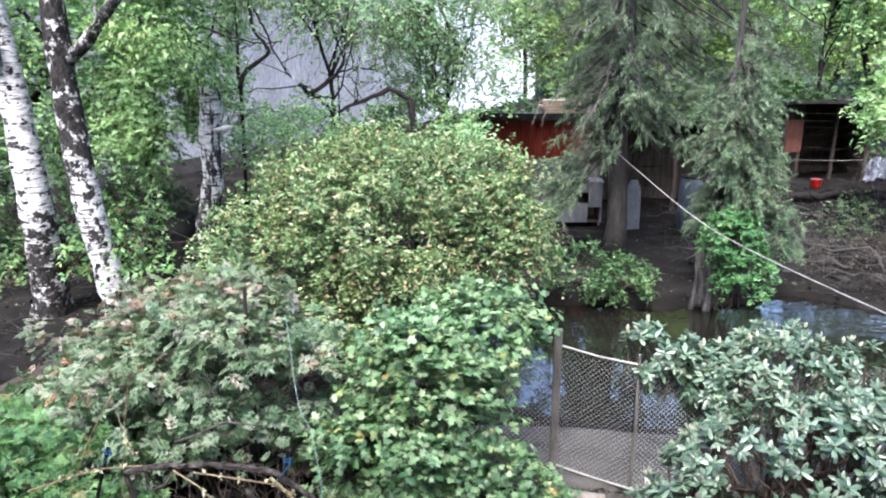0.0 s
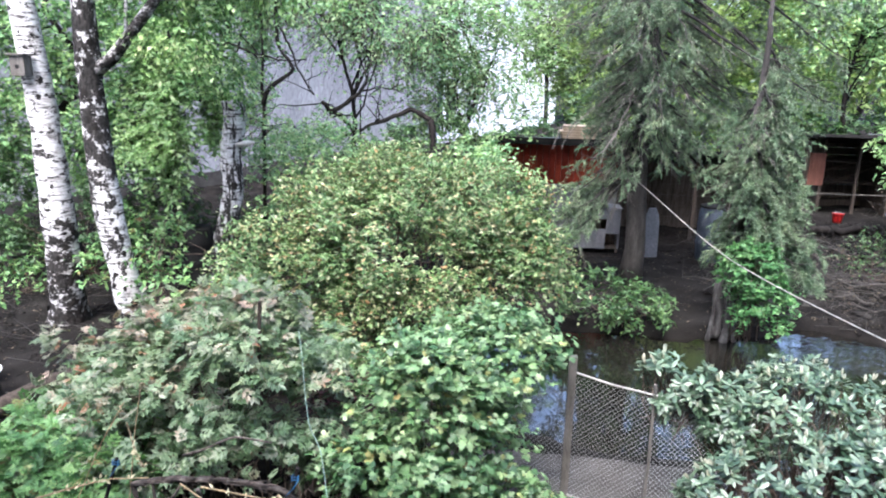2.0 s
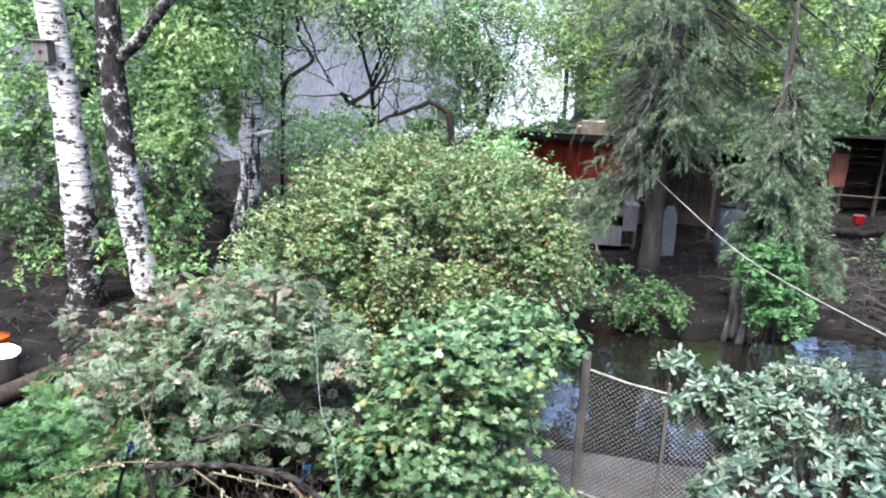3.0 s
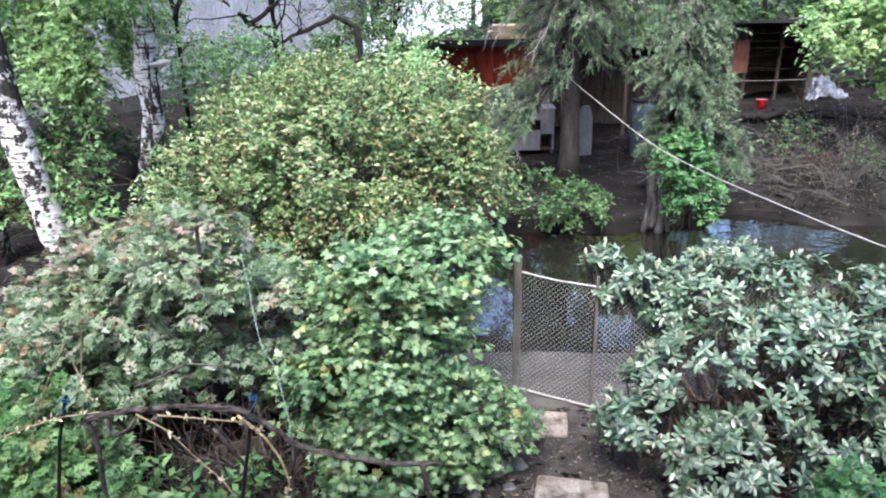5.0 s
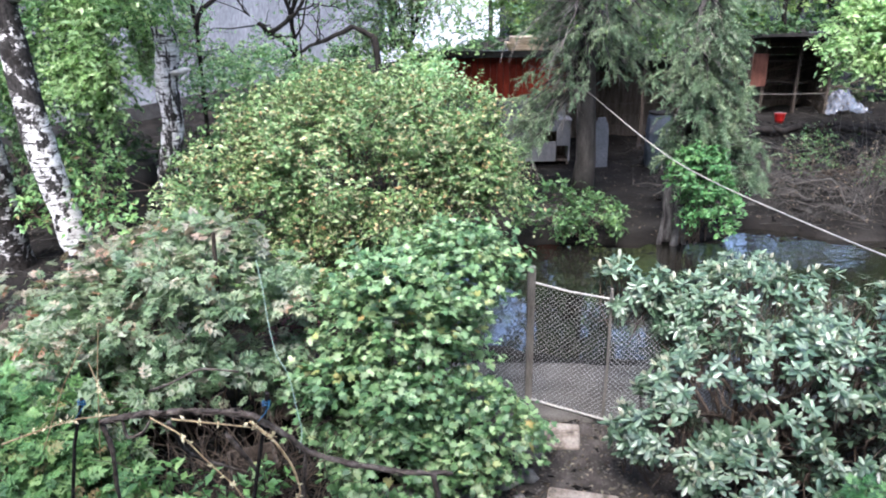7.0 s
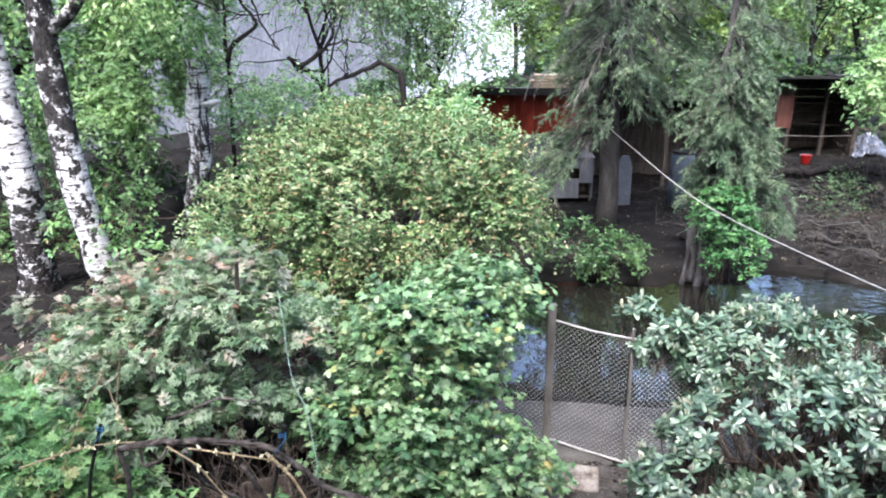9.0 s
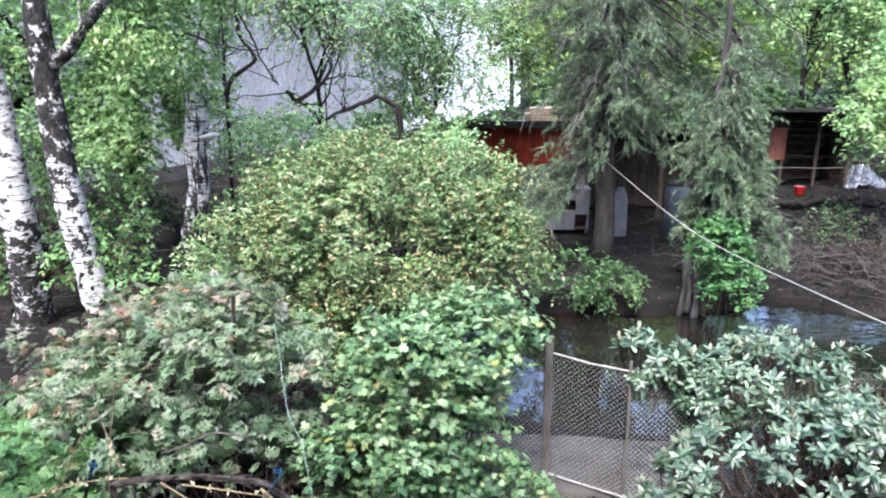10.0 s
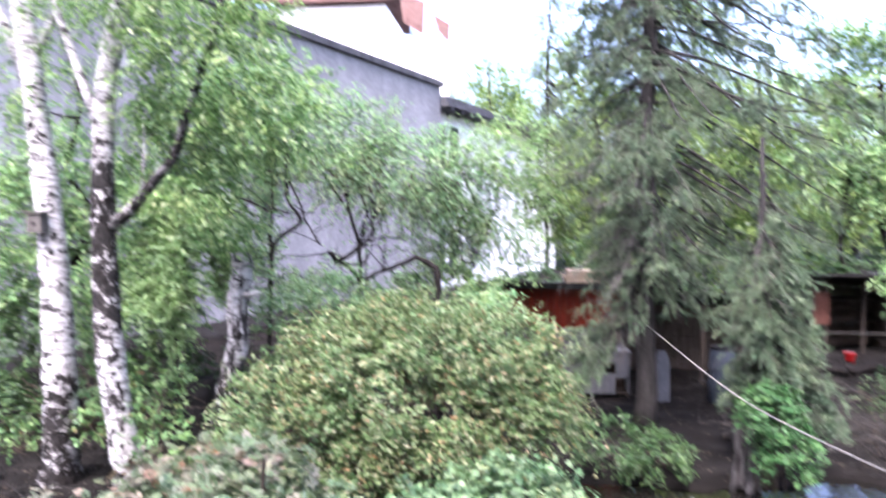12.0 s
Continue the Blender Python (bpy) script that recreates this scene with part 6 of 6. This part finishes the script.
def twine():
    o = np.array([-1.63, 5.2, 1.86])
    top = thing("twine", o, "pale green twine hanging from the roses to the vine", "string")
    f = curve([(-1.63, 5.2, 1.86), (-1.54, 5.0, 1.72), (-1.46, 4.8, 1.47), (-1.37, 4.6, 1.32), (-1.22, 4.4, 1.24), (-1.13, 4.2, 1.07), (-1.05, 4.0, 1.02), (-1.06, 3.9, 0.9), (-1.0, 3.75, 1.12)], 40) - o
    part("strand", Geo().tube(f, 0.003, 6), TWINE, top, smooth=True)


twine()

# ---- clutter on the near ground ----


def crate():
    top = thing("wooden_crate", (-1.62, 4.5, 0.0), "dark rotten wooden crate under the vine", "crate")
    top.scale = (0.62, 0.62, 0.62)
    top.rotation_euler = (0, 0, radians(24))
    for k in range(4):
        z = 0.02 + k * 0.165
        for y in (-0.26, 0.23):
            bevelled(part("slat", Geo().box((-0.3, y, z), (0.3, y + 0.03, z + 0.15), jit=0.006), OLD_WOOD, top), 0.005)
        for x in (-0.3, 0.27):
            bevelled(part("slat", Geo().box((x, -0.228, z), (x + 0.03, 0.228, z + 0.15), jit=0.004), OLD_WOOD, top), 0.005)


def plank_pile():
    for k in range(5):
        top = thing("plank", (-1.4 + 0.07 * k, 5.95 - 0.05 * k, 0.3 + 0.055 * k), "old dark plank leaning under the bush", "plank", "leaning planks")
        top.rotation_euler = (0.0, radians(-14), radians(42 + 3 * k))
        bevelled(part("board", Geo().box((-0.75, -0.06, -0.02), (0.75, 0.06, 0.02), jit=0.006), OLD_WOOD, top), 0.005)


def stones():
    rng = np.random.default_rng(91)
    spots = [(0.42, 4.72, 0.13), (0.12, 4.55, 0.11), (-0.12, 4.6, 0.09), (-0.36, 4.55, 0.12), (0.62, 4.78, 0.09), (-0.62, 4.5, 0.1), (0.72, 5.1, 0.09), (0.25, 4.42, 0.06), (0.55, 4.5, 0.05)]
    for x, y, r in spots:
        top = thing("edging_stone", (x, y, 0.0), "grey rounded stone edging the bed", "stone", "stones edging the bed")
        bm = bmesh.new()
        bmesh.ops.create_icosphere(bm, subdivisions=3, radius=1.0)
        k = rng.uniform(0, 50)
        for v in bm.verts:
            n = noise.noise(v.co * 1.3 + Vector((k, 0, 0))) * 0.35 + noise.noise(v.co * 3.1 + Vector((0, k, 0))) * 0.1
            v.co = Vector((v.co.x * 1.2, v.co.y * 0.9, v.co.z * 0.62)) * (r * (1 + n))
            v.co.z += r * 0.25
        me = bpy.data.meshes.new("stone")
        bm.to_mesh(me)
        bm.free()
        me.polygons.foreach_set("use_smooth", [True] * len(me.polygons))
        part("body", me, STONE, top)


def slabs():
    for pts, h in (([(0.874, 5.55), (1.19, 5.50), (1.14, 5.14), (0.81, 5.15)], 0.05), ([(0.80, 4.61), (1.36, 4.50), (1.30, 4.0), (0.68, 4.1)], 0.06)):
        c = np.mean(pts, 0)
        top = thing("paving_slab", (*c, 0.0), "worn stained paving slab set in the soil path", "slab", "path slabs")
        p = np.array(pts) - c
        v = [[*q, z] for z in (-0.06, h) for q in p]
        g = Geo().add(v, [[0, 1, 2, 3], [7, 6, 5, 4], [0, 4, 5, 1], [1, 5, 6, 2], [2, 6, 7, 3], [3, 7, 4, 0]])
        bevelled(part("body", g, SLAB, top), 0.02)


def left_stump():
    top = thing("tree_stump", (-6.12, 6.85, 0.0), "grey tree stump with a white enamel basin on top", "stump")
    part("body", Geo().tube([(0, 0, -0.1), (0.01, 0, 0.1), (0, 0.01, 0.36)], [0.24, 0.2, 0.19], 16), DARK_BARK, top, smooth=True)
    top = thing("basin", (-6.1, 6.95, 0.37), "white enamel basin lying upside down on the stump", "basin")
    bowl = part("bowl", Geo().tube([(0, 0, 0.0), (0, 0, 0.015), (0.01, 0, 0.05), (0.02, 0, 0.075), (0.02, 0, 0.08)], [0.17, 0.168, 0.14, 0.1, 0.04], 24), WHITE_PAINT, top, smooth=True)
    bowl.rotation_euler = (radians(10), radians(-6), 0)
    top = thing("toy_tub", (-6.52, 7.3, 0.0), "orange-red plastic tub behind the basin", "tub")
    part("body", Geo().tube([(0, 0, -0.02), (0, 0, 0.3), (0, 0, 0.4), (0, 0, 0.42)], [0.12, 0.14, 0.155, 0.17], 20), ORANGE_PLASTIC, top, smooth=True)
    top = thing("log", (-5.75, 6.9, 0.06), "long dark log bordering the bed", "log")
    part("body", Geo().tube(curve([(-0.6, -1.1, -0.02), (-0.05, -0.4, 0.0), (0.2, 0.4, 0.04), (0.5, 1.3, 0.02)], 16), np.linspace(0.13, 0.1, 16), 12), OLD_WOOD, top, smooth=True)


def pond_stump():
    top = thing("dead_stump", (3.45, 10.98, -0.1), "split grey dead trunk at the pond edge", "stump")
    rng = np.random.default_rng(94)
    for pts, r in (([(0.0, 0.0, 0.0), (0.05, -0.02, 0.4), (-0.02, 0.02, 0.85), (0.06, 0.1, 1.35)], 0.085), ([(0.24, 0.02, -0.05), (0.15, -0.05, 0.35), (0.2, 0.0, 0.7), (0.12, 0.05, 1.25)], 0.065), ([(-0.12, -0.1, -0.05), (-0.05, -0.04, 0.5), (-0.08, 0, 0.8), (0.0, 0.05, 1.4)], 0.03),
                   ([(0.1, -0.17, -0.1), (0.17, -0.07, 0.3), (0.1, -0.04, 0.55), (0.2, 0, 0.95)], 0.045), ([(0.3, -0.12, -0.08), (0.24, -0.08, 0.3), (0.1, -0.02, 0.6)], 0.03)):
        part("stem", Geo().tube(curve(pts, 16), np.linspace(r * 1.3, r * 0.4, 16) * rng.uniform(0.75, 1.2, 16), 10), DEAD_WOOD, top, smooth=True)


crate()
plank_pile()
stones()
slabs()
left_stump()
pond_stump()


def bank_rocks():
    rng = np.random.default_rng(92)
    spots = [(rng.uniform(4.6, 11.5), rng.uniform(11.9, 17.4), rng.uniform(0.06, 0.17)) for k in range(46)]
    spots += [(rng.uniform(-12.0, -9.6), rng.uniform(12.0, 13.2), rng.uniform(0.12, 0.3)) for k in range(16)]
    for x, y, r in spots:
        far = x > 0
        top = thing("bank_stone" if far else "rubble_stone", (x, y, at_ground(x, y)), "dark mossy stone half sunk in the bank" if far else "dark stone in a heap of rubble", "stone", "stones on the bank" if far else "rubble heap")
        bm = bmesh.new()
        bmesh.ops.create_icosphere(bm, subdivisions=2, radius=1.0)
        o = rng.uniform(0, 50)
        a = rng.uniform(0, 3.1)
        for v in bm.verts:
            n = noise.noise(v.co * 1.2 + Vector((o, 0, 0))) * 0.5
            q = Vector((v.co.x * 1.5, v.co.y * 0.9, v.co.z * 0.6)) * (r * (1 + n))
            v.co = Vector((q.x * math.cos(a) - q.y * math.sin(a), q.x * math.sin(a) + q.y * math.cos(a), q.z + r * 0.15))
        me = bpy.data.meshes.new("stone")
        bm.to_mesh(me)
        bm.free()
        part("body", me, DARK_STONE, top)


def bank_branches():
    rng = np.random.default_rng(93)
    for k in range(26):
        x, y = rng.uniform(4.4, 10.5), rng.uniform(11.6, 17.5)
        a, ln = rng.uniform(-0.5, 0.5) + (math.pi if rng.random() < 0.5 else 0), rng.uniform(0.8, 2.2)
        e = np.array([ln * math.cos(a), ln * math.sin(a), 0.0])
        e[2] = at_ground(x + e[0], y + e[1]) - at_ground(x, y) + rng.uniform(0, 0.35)
        top = thing("fallen_branch", (x, y, at_ground(x, y)), "bare grey fallen branch on the bank", "branch", "fallen branches")
        ln_pts = bent(rng, (0, 0, 0.01), e, 9, 0.12)
        part("stem", Geo().tube(ln_pts, np.linspace(0.028, 0.008, 9) * rng.uniform(0.5, 1.2), 6), GREY_TWIG, top, smooth=True)
        g = Geo()
        j = rng.integers(2, 9, 12)
        d = rng.normal(0, 0.22, (12, 3)) + e / ln * 0.2 + [0, 0, 0.12]
        twig_strips(g, ln_pts[j][:, None] + d[:, None] * np.linspace(0, 1, 3)[None, :, None], 0.006)
        part("twig_mass", g, GREY_TWIG, top, kind="stuff")


bank_rocks()
bank_branches()


def litter():
    """Dead leaves and chips on the ground."""
    rng = np.random.default_rng(95)
    xy = np.concatenate([rng.uniform((-10, 3.5), (0.6, 16), (5000, 2)), rng.uniform((0.3, 3.7), (3.0, 5.6), (1300, 2)), rng.uniform((0.5, 10.8), (13, 19), (6000, 2))])
    xy = xy[pond_depth(xy[:, 0], xy[:, 1]) > 1.25]
    z = ground_height(xy[:, 0][None], xy[:, 1][None])[0] + 0.006
    z[(xy[:, 0] > 0.1) & (xy[:, 1] < 5.75)] += 0.036
    p = np.c_[xy, z]
    w = rng.normal(size=p.shape) * [1, 1, 0.2]
    n = rng.normal(size=p.shape) * 0.3 + [0, 0, 1]
    me = cloud(Geo(), OVAL, p, frames(w, n), rng.uniform(0.02, 0.065, len(p))).mesh("leaf_litter")
    me.materials.append(LITTER)
    tagged(new("leaf_litter", me), "brown dead leaves strewn over the soil", "leaf litter", kind="stuff")


litter()


def clods():
    """Clods of earth, bark and small stones."""
    rng = np.random.default_rng(98)
    xy = np.concatenate([rng.uniform((3.8, 11.0), (13, 19), (1500, 2)), rng.uniform((-10, 8), (-3, 14), (700, 2)), rng.uniform((0.3, 4.0), (1.9, 5.6), (200, 2)), rng.uniform((-2.6, 3.8), (-0.6, 5.6), (200, 2))])
    xy = xy[pond_depth(xy[:, 0], xy[:, 1]) > 1.3]
    z = ground_height(xy[:, 0][None], xy[:, 1][None])[0]
    oct_v = np.array([[1, 0, 0], [0, 1, 0], [-1, 0, 0], [0, -1, 0], [0, 0, 1], [0.7, 0.7, 0.5], [-0.7, 0.6, 0.5], [-0.6, -0.7, 0.5], [0.7, -0.6, 0.55]], float)
    f = np.array([[0, 5, 4], [5, 1, 4], [1, 6, 4], [6, 2, 4], [2, 7, 4], [7, 3, 4], [3, 8, 4], [8, 0, 4], [0, 1, 5], [1, 2, 6], [2, 3, 7], [3, 0, 8]])
    n = len(xy)
    v = oct_v[None] * rng.uniform(0.7, 1.3, (n, 9, 3)) * (rng.uniform(0.015, 0.07, (n, 1, 1)) * np.array([1.3, 1.0, 0.7]))
    a = rng.uniform(0, 6.28, n)
    x = v[:, :, 0] * np.cos(a)[:, None] - v[:, :, 1] * np.sin(a)[:, None]
    y = v[:, :, 0] * np.sin(a)[:, None] + v[:, :, 1] * np.cos(a)[:, None]
    w = np.stack([x + xy[:, :1], y + xy[:, 1:], v[:, :, 2] + z[:, None]], -1)
    me = Geo().add(w.reshape(-1, 3), (f[None] + 9 * np.arange(n)[:, None, None]).reshape(-1, 3)).mesh("clods")
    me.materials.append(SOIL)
    tagged(new("clods", me), "clods of earth in the shade-darkened soil colour", "clods", kind="stuff")


clods()


def pebbles():
    """Small stones and chips trodden into the path."""
    rng = np.random.default_rng(99)
    xy = np.concatenate([rng.uniform((0.35, 3.8), (1.9, 5.6), (1700, 2)), rng.uniform((-2.6, 3.8), (-0.6, 5.6), (150, 2)), rng.uniform((4, 11.6), (12, 17), (500, 2))])
    xy = xy[pond_depth(xy[:, 0], xy[:, 1]) > 1.3]
    z = ground_height(xy[:, 0][None], xy[:, 1][None])[0]
    z[(xy[:, 0] > 0.1) & (xy[:, 1] < 5.75)] += 0.032
    n = len(xy)
    box = np.array([[1, 0, 0], [0, 1, 0], [-1, 0, 0], [0, -1, 0], [0.5, 0.4, 0.7], [-0.5, 0.45, 0.75], [-0.4, -0.5, 0.7], [0.5, -0.4, 0.8]], float)
    f = np.array([[0, 1, 4], [1, 5, 4], [1, 2, 5], [2, 6, 5], [2, 3, 6], [3, 7, 6], [3, 0, 7], [0, 4, 7], [4, 5, 6], [4, 6, 7]])
    v = box[None] * rng.uniform(0.7, 1.3, (n, 8, 3)) * (rng.uniform(0.004, 0.014, (n, 1, 1)) * np.array([1.2, 1.0, 0.8]))
    w = v + np.c_[xy, z][:, None]
    me = Geo().add(w.reshape(-1, 3), (f[None] + 8 * np.arange(n)[:, None, None]).reshape(-1, 3)).mesh("pebbles")
    me.materials.append(CONCRETE)
    tagged(new("pebbles", me), "small grey stones trodden into the soil", "pebbles", kind="stuff")


pebbles()


def fallen_twigs():
    """Broken twigs on the far bank and under the vine."""
    rng = np.random.default_rng(97)
    xy = np.concatenate([rng.uniform((4.2, 11.2), (13, 18), (650, 2)), rng.uniform((-2.8, 3.9), (-0.9, 5.2), (160, 2)), rng.uniform((-9, 8), (-3, 12), (220, 2))])
    a = rng.uniform(0, 6.28, len(xy))
    ln = rng.uniform(0.15, 0.8, len(xy))
    z = ground_height(xy[:, 0][None], xy[:, 1][None])[0] + 0.012
    t = np.linspace(0, 1, 4)
    lines = np.stack([xy[:, :1] + (np.cos(a) * ln)[:, None] * t, xy[:, 1:] + (np.sin(a) * ln)[:, None] * t, z[:, None] + rng.uniform(0, 0.22, (len(xy), 1)) * t], -1)
    lines[:, 1:3] += rng.normal(0, 0.02, (len(xy), 2, 3)) * [1, 1, 0.3]
    g = Geo()
    twig_strips(g, lines, 0.007)
    me = g.mesh("fallen_twigs")
    me.materials.append(BARK)
    tagged(new("fallen_twigs", me), "broken grey twigs strewn on the soil", "twigs", kind="stuff")


fallen_twigs()
